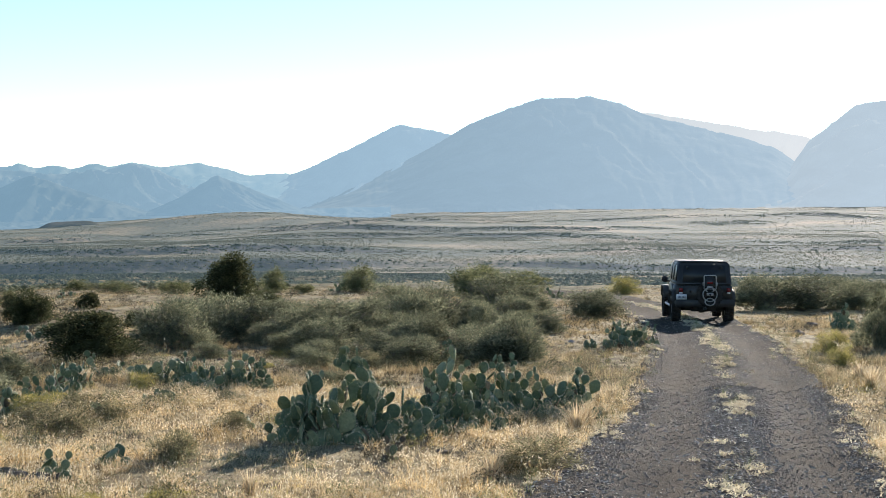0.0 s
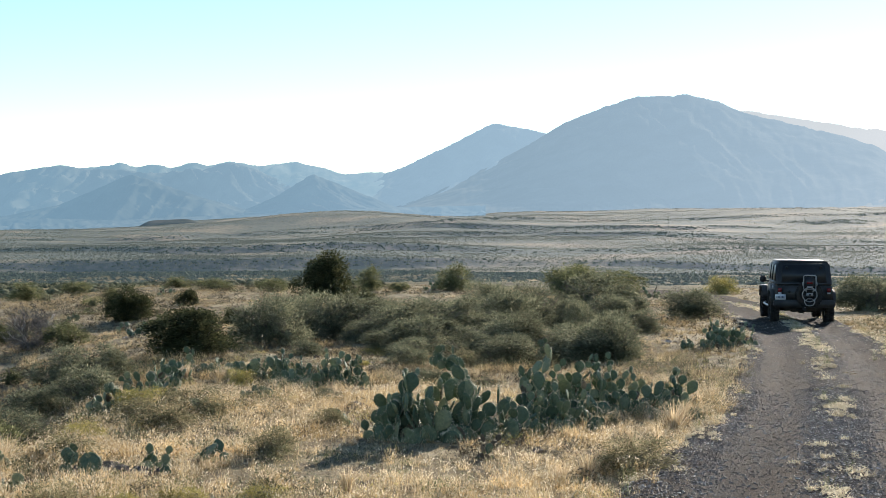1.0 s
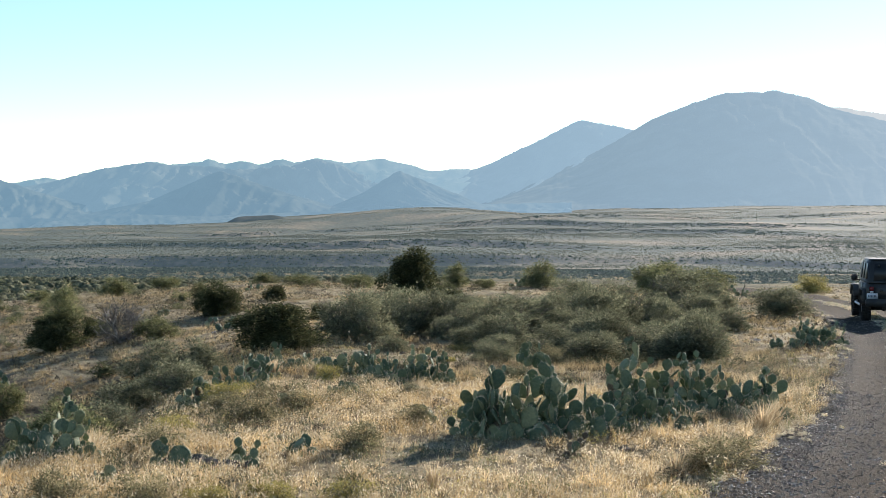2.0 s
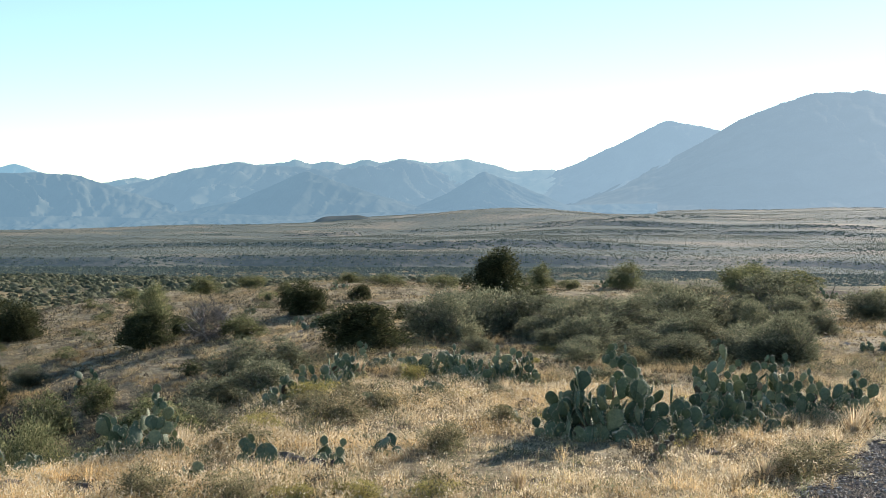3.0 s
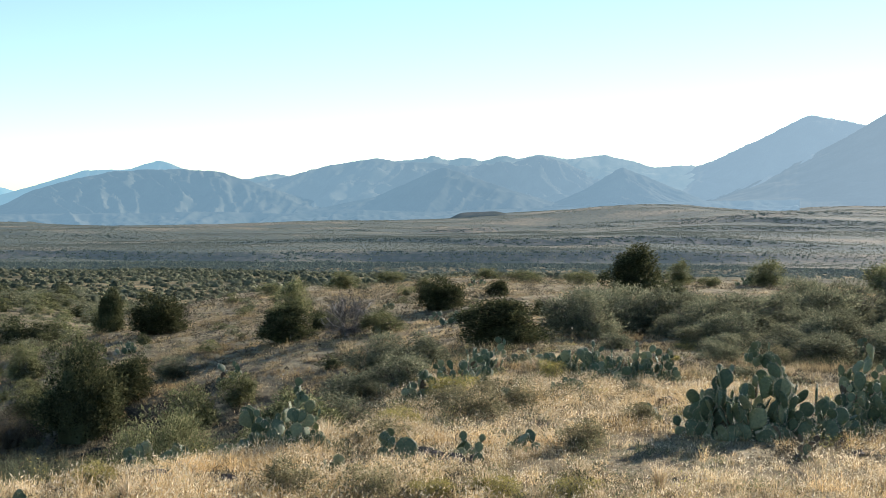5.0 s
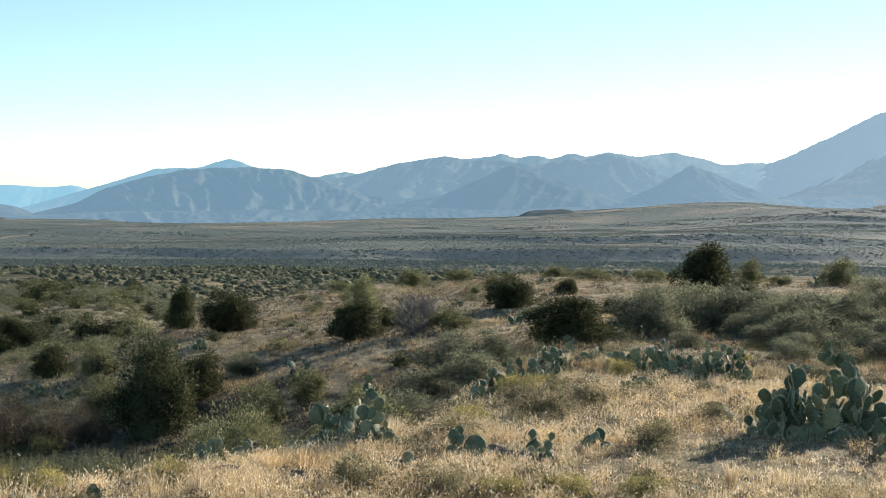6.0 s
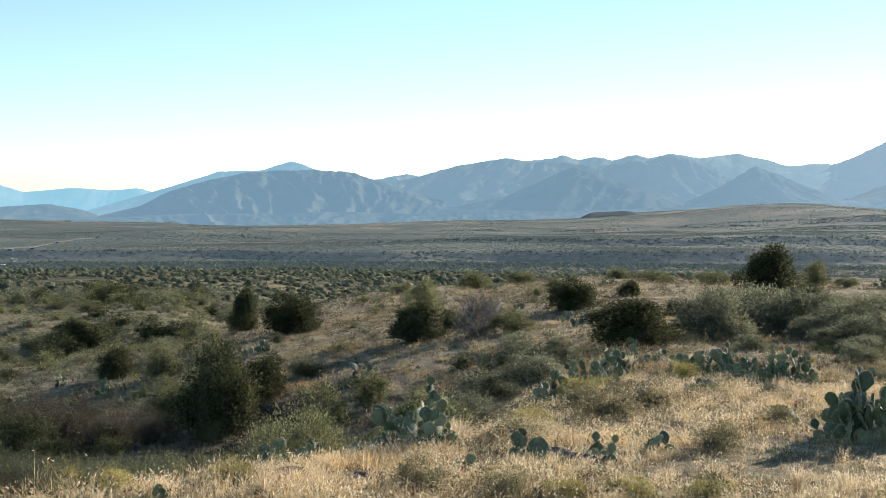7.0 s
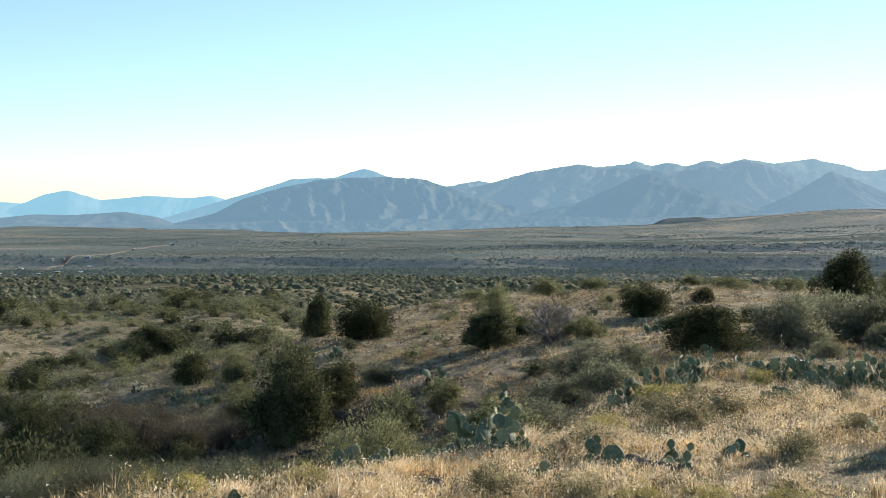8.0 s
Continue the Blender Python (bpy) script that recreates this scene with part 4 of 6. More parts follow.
# ---- prickly pears ----
def pad_mesh(name, seed, skin):
    """One pad: an egg-shaped lens standing on its narrow end, with spines on its rim. One metre high."""
    rng = np.random.default_rng(seed)
    seg, verts, faces, slots = 12, [], [], []
    rings = ((1.0, 0.0), (0.9, 0.034), (0.5, 0.055))
    for side in (1, -1):
        for k, (r, th) in enumerate(rings):
            if side < 0 and k == 0:
                continue
            for i in range(seg):
                a = 2 * math.pi * i / seg
                z, x = 0.5 - 0.5 * math.cos(a) * r, math.sin(a) * r
                half = 0.20 + 0.25 * step01(z / 0.62) - 0.06 * step01((z - 0.6) / 0.4)
                verts.append((x * half, side * th, z + 0.02 * rng.normal() * (r == 1.0)))
        verts.append((0, side * 0.058, 0.52))
    row = lambda s, k, i: (k * seg + i % seg) if s > 0 else (i % seg if k == 0 else 3 * seg + 1 + (k - 1) * seg + i % seg)
    hub = (3 * seg, 5 * seg + 1)
    for s, c in ((1, hub[0]), (-1, hub[1])):
        for i in range(seg):
            for k in (0, 1):
                q = [row(s, k, i), row(s, k, i + 1), row(s, k + 1, i + 1), row(s, k + 1, i)]
                q = q if s > 0 else q[::-1]
                faces += [(q[0], q[1], q[2]), (q[0], q[2], q[3])]
                slots += [0, 0]
            q = (row(s, 2, i), row(s, 2, i + 1), c)
            faces.append(q if s > 0 else q[::-1])
            slots.append(0)
    for i in range(34):
        a = rng.uniform(0.5, 2 * math.pi - 0.5)
        z, x = 0.5 - 0.5 * math.cos(a), math.sin(a) * 0.43
        out = np.array([math.sin(a), rng.normal() * 0.4, -math.cos(a)])
        p, s = np.array([x, rng.normal() * 0.02, z]), np.array([0, 0.012, 0]) + np.array([math.cos(a), 0, math.sin(a)]) * 0.016
        b0 = len(verts)
        verts += [tuple(p - s), tuple(p + s), tuple(p + out * rng.uniform(0.06, 0.12))]
        faces.append((b0, b0 + 1, b0 + 2))
        slots.append(1)
    me = mesh_of(name, verts, faces, [skin, M_SPINE], smooth=True, slots=slots)
    return me


PADS = [pad_mesh("pad_%s" % c, i, M_PAD) for i, c in enumerate("abc")]
DEADPADS = [pad_mesh("dead_pad_%s" % c, i, M_DEADPAD) for i, c in enumerate("ab")]


def pear(x, y, width, height, count, seed, size=0.23, label="clump of blue-green prickly pear cactus in dry grass", dead=0.04, flat=1.0):
    """A clump of prickly pear: pads grow from the rims of pads, each a piece of its own."""
    rng = np.random.default_rng(seed)
    root = new("prickly_pear")
    root.location = (x, y, ground_at(x, y))
    tagged(root, label, "cactus", "prickly pears on the hill")
    grown, tries = [], 0
    while len(grown) < count and tries < count * 120:
        tries += 1
        s = size * rng.uniform(0.7, 1.2)
        if len(grown) < max(2, count // 3) or rng.random() < 0.15:
            a, r = rng.uniform(0, 2 * math.pi), math.sqrt(rng.random()) * 0.42
            px, py = math.cos(a) * r * width, math.sin(a) * r * width * 0.7 * flat
            base = Vector((px, py, ground_at(x + px, y + py) - root.location.z - 0.05))
            rot = Euler((rng.normal() * 0.35, rng.normal() * 0.35, rng.uniform(-1.2, 1.2) + (math.pi if rng.random() < 0.5 else 0)), "XYZ")
            level = 0
        else:
            k = max(rng.integers(0, len(grown), 3 if size > 0.25 else 2), key=lambda q: grown[q][0].translation.z)
            mat0, s0, level = grown[k]
            if level > 7:
                continue
            a = rng.uniform(-1.25, 1.25)
            base = mat0 @ Vector((math.sin(a) * 0.41, 0, 0.5 + 0.46 * math.cos(a)))
            e0 = mat0.to_euler()
            rot = Euler((e0.x * 0.5 + rng.normal() * 0.3, e0.y * 0.5 + a * 0.55 * math.cos(0) + rng.normal() * 0.15, e0.z + rng.normal() * 0.6), "XYZ")
            s = s0 * rng.uniform(0.72, 1.08) if level < 2 else s0 * rng.uniform(0.6, 0.95)
            s = min(max(s, size * 0.45), size * 1.3)
            level += 1
        m = Matrix.LocRotScale(base, rot, (s * rng.uniform(0.85, 1.05), s, s))
        tip = m @ Vector((0, 0, 1))
        fall = 1.12 - 0.4 * (tip.x / (width * 0.5)) ** 2
        if tip.z > height * max(fall, 0.45) or abs(tip.x) > width * 0.55 or abs(tip.y) > width * 0.5 or tip.z < base.z + 0.25 * s:
            continue
        grown.append((m, s, level))
        me = DEADPADS[rng.integers(0, 2)] if rng.random() < dead else PADS[rng.integers(0, 3)]
        ob = new("pad", me)
        ob.parent = root
        ob.matrix_basis = m
    return root


for i, (x, y, w, h, c) in enumerate([(-1.45, 17.6, 1.3, 1.15, 110), (-0.75, 18.0, 1.45, 1.55, 150), (0.3, 19.9, 1.7, 1.65, 150), (1.45, 20.4, 1.5, 1.4, 120), (0.45, 18.9, 1.0, 0.7, 30), (0.1, 31.0, 1.2, 0.7, 26), (3.7, 32.8, 1.2, 0.8, 80), (4.3, 33.1, 1.2, 0.8, 80), (0.05, 18.7, 1.2, 1.0, 70), (1.85, 20.3, 0.95, 1.15, 60),
                                     (-4.1, 24.0, 0.85, 0.62, 60), (-3.6, 24.1, 0.85, 0.68, 60), (-3.1, 24.3, 0.85, 0.6, 60), (-3.86, 23.6, 0.85, 0.5, 40), (-4.91, 24.8, 0.85, 0.48, 34), (-5.77, 25.9, 0.55, 0.28, 10), (-6.27, 25.7, 0.7, 0.44, 22)]):
    pear(x, y, w, h, c, 100 + i, 0.26 if i < 4 else 0.21 if y < 17 else 0.195)
for i, (x, y, w, h, c) in enumerate([(-6.26, 21.2, 0.65, 0.36, 28), (-6.06, 21.9, 0.6, 0.46, 32), (-5.97, 22.8, 0.55, 0.52, 32), (-5.96, 23.8, 0.5, 0.44, 22), (-6.46, 20.7, 0.5, 0.3, 16), (-5.85, 22.3, 0.55, 0.4, 20)]):
    pear(x, y, w, h, c, 150 + i, 0.19, "row of dark prickly pear pads below the brush")
pear(-4.73, 14.8, 0.45, 0.4, 5, 173, 0.26, "two large round prickly pear pads in dry grass")
pear(-0.52, 16.1, 0.5, 0.3, 9, 140, 0.16, "small withered brown prickly pear in dry grass", 0.9)
for i, (x, y, w, h, c) in enumerate([(-6.4, 14.9, 0.8, 0.98, 75), (-5.9, 14.8, 0.75, 0.9, 65), (-6.7, 12.9, 0.5, 0.3, 12), (-6.75, 13.7, 0.42, 0.26, 9), (-6.56, 10.5, 0.2, 0.3, 2), (-7.8, 20.1, 0.4, 0.55, 10), (-4.81, 20.3, 0.32, 0.2, 5), (-4.4, 21.9, 0.3, 0.24, 4), (-4.2, 22.1, 0.38, 0.22, 6),
                                     (-3.89, 14.8, 0.5, 0.36, 9), (-3.55, 15.7, 0.6, 0.24, 9), (-4.91, 13.4, 0.42, 0.2, 6), (-2.58, 18.8, 0.45, 0.22, 7)]):
    pear(x, y, w, h, c, 400 + i, 0.2)
for i, (x, y, w, h, c) in enumerate([(-22.3, 42.1, 1.2, 0.36, 20), (-15.3, 34.2, 1.05, 0.48, 22), (-51.3, 77.4, 1.8, 0.5, 14), (-33.2, 43.5, 0.9, 0.34, 12), (-29.0, 40.7, 0.75, 0.34, 12), (-25.9, 38.4, 0.75, 0.34, 12), (-23.9, 36.9, 0.7, 0.34, 12), (-29.4, 38.7, 0.45, 0.28, 6),
                                     (-12.26, 42.5, 0.6, 0.28, 8), (-10.83, 39.5, 0.75, 0.3, 12), (-16.7, 64.4, 1.3, 0.4, 14), (-15.3, 47.7, 0.6, 0.32, 8), (11.2, 40.6, 1.25, 0.75, 50), (15.3, 54.6, 0.9, 0.45, 14), (5.07, 65.4, 0.85, 0.65, 12), (-5.0, 74.0, 1.75, 0.55, 22)]):
    pear(x, y, w, h, c, 430 + i, 0.23, "prickly pear clump with pale sunlit pads on the slope")


# ---- grass, weeds and stones ----
def blades(name, label, centres, heights, count, width, mat, seed, lean=0.35, bend=True, category="grass", heads=0.0, spread_out=0.05):
    """Tufts of thin bent blades, all one sheet of growth."""
    rng = np.random.default_rng(seed)
    n = len(centres)
    C = np.repeat(centres, count, 0)
    Hh = np.repeat(heights, count) * rng.uniform(0.55, 1.15, n * count)
    N = len(C)
    a = rng.uniform(0, 2 * math.pi, N)
    out = np.stack([np.cos(a), np.sin(a), np.zeros(N)], 1)
    ln = np.abs(rng.normal(size=N)) * lean
    base = C + out * (rng.uniform(0, spread_out, N) * (Hh / 0.25))[:, None]
    tip = base + out * (Hh * ln)[:, None] + np.array([0, 0, 1.0]) * (Hh * np.sqrt(np.clip(1 - ln ** 2 * 0.6, 0.15, 1)))[:, None]
    b2 = rng.uniform(0, 2 * math.pi, N)
    side = np.stack([np.cos(b2), np.sin(b2), np.zeros(N)], 1) * (width * rng.uniform(0.6, 1.4, N))[:, None] * 0.5
    if bend:
        mid = base * 0.45 + tip * 0.55 - out * (Hh * ln * 0.22)[:, None]
        v = np.stack([base - side, base + side, mid, mid - side * 0.8, mid + side * 0.8, tip], 1).reshape(-1, 3)
        f = np.arange(6 * N).reshape(-1, 3)
    else:
        v = np.stack([base - side, base + side, tip], 1).reshape(-1, 3)
        f = np.arange(3 * N).reshape(-1, 3)
    ob = new(name, mesh_of(name, v, f, [mat]))
    tagged(ob, label, category, kind="stuff")
    if heads:
        t = tip[rng.random(N) < heads]
        v, f = leaf_tris(rng, t - np.array([0, 0, 0.012]), 0.03, 1.2, 0.16)
        tagged(new("seed_heads", mesh_of("seed_heads", v, f, [M_PALE])), "pale feathery seed heads of the dry grass", "grass", kind="stuff")


def build_grass():
    rng = np.random.default_rng(5)
    for name, d0, d1, dens, cnt, wid, bend, gap in (("near_grass", 10.5, 24, 90, 24, 0.0045, True, 0.34), ("stubble", 10.5, 34, 170, 4, 0.012, False, 0.25),
                                                    ("middle_grass", 24, 45, 44, 16, 0.01, False, 0.4), ("hill_grass", 45, 84, 44, 7, 0.018, False, 0.5)):
        x, y = scatter(rng, dens, d0, d1, -45, 19)
        wide = fbm(x / 2.6, y / 2.6, 3, 51.0)
        clump = fbm(x / gap, y / gap, 2, 52.0) / 0.75
        gully = step01((-30.5 - np.degrees(np.arctan2(x, y))) / 4) * step01((np.hypot(x, y) - 19) / 6)
        keep = off_road(x, y) & (x > rim_x(y) - 0.5 - 20 * (y > 17.5)) & (rng.random(len(x)) > 0.6 * gully)
        if name != "stubble":
            keep &= (clump > (0.44 if d0 < 40 else 0.36) - 0.3 * (wide - 0.45)) & (wide > rng.uniform(0.14, 0.45, len(x)))
        x, y, wide, clump = x[keep], y[keep], wide[keep], clump[keep]
        h = (0.07 + 0.5 * np.clip(clump - 0.42, 0, 0.5) + 0.35 * np.clip(wide - 0.42, 0, 0.3)) * rng.uniform(0.35, 1.25, len(x))
        h = h * {"stubble": 0.5, "near_grass": 0.8, "middle_grass": 0.75, "hill_grass": 0.42}[name]
        blades(name, "flattened brown straw under the grass" if name == "stubble" else "dry golden grass tufts covering the hill", np.stack([x, y, land(x, y) - 0.01], 1), h, cnt, wid,
               M_THATCH if name == "stubble" else M_HILLSTRAW if d0 > 20 else M_STRAW, 60 + cnt, {"stubble": 1.3, "near_grass": 1.0, "middle_grass": 1.0, "hill_grass": 1.4}[name], bend, heads=0.3 if name == "near_grass" else 0.0, spread_out=0.05 if cnt < 8 else 0.085)


build_grass()


def rim_grass():
    """The thick golden grass along the rim of the gully."""
    rng = np.random.default_rng(6)
    y = rng.uniform(10.8, 17.0, 3400)
    x = rim_x(y) - 0.3 + rng.random(len(y)) ** 1.3 * 2.6
    keep = fbm(x / 0.8, y / 0.8, 3, 53.0) > rng.uniform(0.28, 0.5, len(y))
    x, y = x[keep], y[keep]
    blades("rim_grass", "thick golden dry grass along the rim of the gully", np.stack([x, y, land(x, y) - 0.01], 1), rng.uniform(0.07, 0.2, len(x)), 20, 0.005, M_STRAW, 99, 0.7, True, heads=0.3, spread_out=0.09)


rim_grass()


# ---- the parked car ----
M_PAINT = surface("black_paint", [(0.3, (0.022, 0.021, 0.02)), (0.7, (0.05, 0.046, 0.042))], 2.0, 0.42, 0, 0)
M_TOP = surface("black_hardtop", [(0.3, (0.02, 0.021, 0.023)), (0.7, (0.035, 0.036, 0.038))], 3.0, 0.5, 0, 0.2, 0.003, 200)
M_PLASTIC = surface("grey_black_plastic", [(0.3, (0.02, 0.02, 0.02)), (0.7, (0.045, 0.043, 0.04))], 4.0, 0.65, 0, 0.2, 0.003, 150)
M_TYRE = surface("tyre_rubber", [(0.3, (0.018, 0.018, 0.018)), (0.7, (0.06, 0.053, 0.045))], 6.0, 0.85, 0, 0.3, 0.004, 90)
M_STEEL = surface("silver_metal", [(0.3, (0.42, 0.42, 0.42)), (0.7, (0.62, 0.62, 0.61))], 5.0, 0.38, 0.7, 0)
M_GLASS = surface("dark_tinted_glass", [(0.3, (0.014, 0.016, 0.018)), (0.7, (0.024, 0.026, 0.028))], 1.5, 0.3, 0, 0)
M_GLASS.node_tree.nodes["Principled BSDF"].inputs["Specular IOR Level"].default_value = 0.3
M_RED = surface("red_lens", [(0.3, (0.16, 0.012, 0.01)), (0.7, (0.24, 0.025, 0.02))], 6.0, 0.25, 0, 0)
M_WHITE = surface("white_plate", [(0.3, (0.62, 0.63, 0.64)), (0.7, (0.75, 0.75, 0.74))], 5.0, 0.4, 0, 0)
M_INK = surface("grey_ink", [(0.3, (0.12, 0.13, 0.16)), (0.7, (0.16, 0.17, 0.2))], 5.0, 0.5, 0, 0)


M_RACK = surface("grey_steel_tube", [(0.3, (0.3, 0.29, 0.28)), (0.7, (0.42, 0.41, 0.4))], 6.0, 0.5, 0.3, 0)


def slab(corners, y0, y1, bevel=0.02, segs=2):
    """A solid between two upright planes, from its outline in x and z; a corner may have its own outline behind."""
    bm = bmesh.new()
    a = [bm.verts.new((x, y0, z)) for x, z in corners]
    c = [bm.verts.new((x, y1, z)) for x, z in corners]
    n = len(corners)
    bm.faces.new(a)
    bm.faces.new(c[::-1])
    for i in range(n):
        bm.faces.new((a[i], c[i], c[(i + 1) % n], a[(i + 1) % n]))
    bmesh.ops.recalc_face_normals(bm, faces=bm.faces)
    if bevel:
        bmesh.ops.bevel(bm, geom=bm.edges[:], offset=bevel, segments=segs, affect="EDGES")
    return bm


def box(x0, x1, y0, y1, z0, z1, bevel=0.02):
    return slab([(x0, z0), (x1, z0), (x1, z1), (x0, z1)], y0, y1, bevel)


def wheel_solid(profile, seg=32, axis="X"):
    """A solid of revolution from (radius, along) pairs, closed."""
    bm = bmesh.new()
    rings = []
    for i in range(seg):
        a = 2 * math.pi * i / seg
        ring = []
        for r, w in profile:
            p = (w, r * math.cos(a), r * math.sin(a)) if axis == "X" else (r * math.cos(a), w, r * math.sin(a))
            ring.append(bm.verts.new(p))
        rings.append(ring)
    k = len(profile)
    for i in range(seg):
        for j in range(k):
            bm.faces.new((rings[i][j], rings[i][(j + 1) % k], rings[(i + 1) % seg][(j + 1) % k], rings[(i + 1) % seg][j]))
    bmesh.ops.recalc_face_normals(bm, faces=bm.faces)
    return bm


def tube(points, r, closed=False, seg=6):
    """A bent round bar along points."""
    bm = bmesh.new()
    pts = [Vector(p) for p in points]
    n, rings = len(pts), []
    for i, p in enumerate(pts):
        a = pts[(i - 1) % n] if closed or i else pts[0]
        c = pts[(i + 1) % n] if closed or i < n - 1 else pts[-1]
        d = (c - a).normalized()
        u = d.orthogonal().normalized() if abs(d.y) > 0.9 else d.cross(Vector((0, 1, 0))).normalized()
        v = d.cross(u)
        rings.append([bm.verts.new(p + (u * math.cos(q) + v * math.sin(q)) * r) for q in [2 * math.pi * k / seg for k in range(seg)]])
    for i in range(n if closed else n - 1):
        for k in range(seg):
            bm.faces.new((rings[i][k], rings[i][(k + 1) % seg], rings[(i + 1) % n][(k + 1) % seg], rings[(i + 1) % n][k]))
    if not closed:
        bm.faces.new(rings[0])
        bm.faces.new(rings[-1])
    bmesh.ops.recalc_face_normals(bm, faces=bm.faces)
    return bm


def moved(bm, m):
    bmesh.ops.transform(bm, matrix=m, verts=bm.verts)
    return bm


TYRE = [(0.25, -0.125), (0.33, -0.135), (0.385, -0.125), (0.402, -0.095), (0.406, 0.0), (0.402, 0.095), (0.385, 0.125), (0.33, 0.135), (0.25, 0.125)]
RIM = [(0.06, -0.02), (0.2, -0.01), (0.225, -0.08), (0.255, -0.09), (0.255, 0.09), (0.225, 0.08), (0.19, 0.03), (0.06, 0.03)]


def lugs(bm, r=0.404, n=30):
    """Raised tread blocks round a tyre."""
    for i in range(n):
        for s in (-1, 1):
            a = 2 * math.pi * (i + 0.25 * s) / n
            m = Matrix.Rotation(a, 4, "X") @ Matrix.Translation((0.075 * s, 0, r)) @ Matrix.Diagonal((0.1, 0.05, 0.03, 1))
            bmesh.ops.create_cube(bm, size=1.0, matrix=m)
    return bm


def build_car():
    car = new("car")
    tagged(car, "black boxy off-road car parked on the gravel track", "car")
    tub = slab([(-0.80, 0.62), (0.80, 0.62), (0.82, 0.95), (0.81, 1.14), (-0.81, 1.14), (-0.82, 0.95)], 0.06, 2.62, 0.03, 3)
    part("body", tub, M_PAINT, car, "black painted steel tub")
    hood = slab([(-0.62, 0.70), (0.62, 0.70), (0.60, 1.10), (0.5, 1.16), (-0.5, 1.16), (-0.60, 1.10)], 2.6, 4.0, 0.03, 3)
    part("hood", hood, M_PAINT, car)
    bm = bmesh.new()
    low = [(-0.81, 0.05, 1.14), (0.81, 0.05, 1.14), (0.81, 2.45, 1.14), (-0.81, 2.45, 1.14)]
    mid = [(-0.80, 0.07, 1.2), (0.80, 0.07, 1.2), (0.80, 2.42, 1.2), (-0.80, 2.42, 1.2)]
    top = [(-0.735, 0.16, 1.80), (0.735, 0.16, 1.80), (0.735, 2.12, 1.82), (-0.735, 2.12, 1.82)]
    rows = [[bm.verts.new(p) for p in r] for r in (low, mid, top)]
    bm.faces.new(rows[0][::-1])
    bm.faces.new(rows[2])
    for q, w in zip(rows, rows[1:]):
        for i in range(4):
            bm.faces.new((q[i], q[(i + 1) % 4], w[(i + 1) % 4], w[i]))
    bmesh.ops.bevel(bm, geom=bm.edges[:], offset=0.035, segments=3, affect="EDGES")
    part("hardtop", bm, M_TOP, car, "matt black removable hard roof")
    roof = slab([(-0.70, 1.812), (0.70, 1.812), (0.66, 1.845), (-0.66, 1.845)], 0.2, 2.05, 0.012, 2)
    part("roof_panel", roof, M_TOP, car)
    tilt = Matrix.Translation((0, 0.075, 1.17)) @ Matrix.Rotation(-0.145, 4, "X")
    glass = part("rear_window", moved(slab([(-0.66, 0.0), (0.66, 0.0), (0.61, 0.57), (-0.61, 0.57)], -0.012, 0.01, 0.008), tilt), M_GLASS, car, "dark tinted rear window")
    wiper = moved(tube([(0.0, -0.03, 0.02), (-0.2, -0.03, 0.06), (-0.42, -0.03, 0.07)], 0.008), tilt)
    part("wiper", wiper, M_PLASTIC, glass)
    for s in (-1, 1):
        hinge = moved(box(0.50 * s - 0.03, 0.50 * s + 0.03, -0.035, -0.005, 0.47, 0.54, 0.006), tilt)
        part("window_hinge", hinge, M_PLASTIC, glass)
        for y0, y1 in ((0.28, 1.0), (1.12, 1.72), (1.82, 2.28)):
            side = moved(box(y0, y1, -0.012, 0.008, 0.06, 0.52, 0.006), Matrix.Translation((0.805 * s, 0, 1.2)) @ Matrix.Rotation(-0.108 * s, 4, "Y") @ Matrix.Rotation(radians(90), 4, "Z"))
            part("side_window", side, M_GLASS, car, "dark tinted side window")
        part("door", box(0.80 * s - 0.02, 0.80 * s + 0.035, 1.15, 2.3, 0.68, 1.12, 0.012), M_PAINT, car)
        light = part("tail_light", box(0.70 * s - 0.075, 0.70 * s + 0.075, 0.0, 0.07, 0.88, 1.08, 0.012), M_PLASTIC, car, "black housing with a red lens")
        part("lens", box(0.70 * s - 0.06, 0.70 * s + 0.06, -0.012, 0.0, 0.95, 1.065, 0.006), M_RED, light, "red lens")
        part("reversing_lens", box(0.70 * s - 0.05, 0.70 * s + 0.05, -0.01, 0.0, 0.895, 0.94, 0.005), M_WHITE, light, "clear pale lens")
        for y, nm in ((0.78, "rear_fender"), (3.55, "front_fender")):
            arc = [(y + 0.62, 0.62), (y + 0.55, 0.86), (y + 0.38, 0.99), (y - 0.38, 0.99), (y - 0.55, 0.86), (y - 0.62, 0.62), (y - 0.56, 0.62), (y - 0.49, 0.83), (y - 0.35, 0.94), (y + 0.35, 0.94), (y + 0.49, 0.83), (y + 0.56, 0.62)]
            fl = moved(slab(arc, 0.60 if nm == "front_fender" else 0.78, 0.935, 0.012), Matrix(((0, s, 0, 0), (1, 0, 0, 0), (0, 0, 1, 0), (0, 0, 0, 1))))
            part(nm, fl, M_PLASTIC, car, "flared black plastic wheel arch")
            wh = new("wheel")
            wh.parent = car
            wh.location = (0.79 * s, y, 0.40)
            ty = part("tyre", lugs(wheel_solid(TYRE)), M_TYRE, wh, "dusty black off-road tyre")
            part("rim", wheel_solid(RIM), M_STEEL, wh, "silver alloy rim")
        mir = part("mirror", box(0.98 * s - 0.09, 0.98 * s + 0.09, 2.2, 2.3, 1.14, 1.33, 0.03), M_PLASTIC, car, "black door mirror")
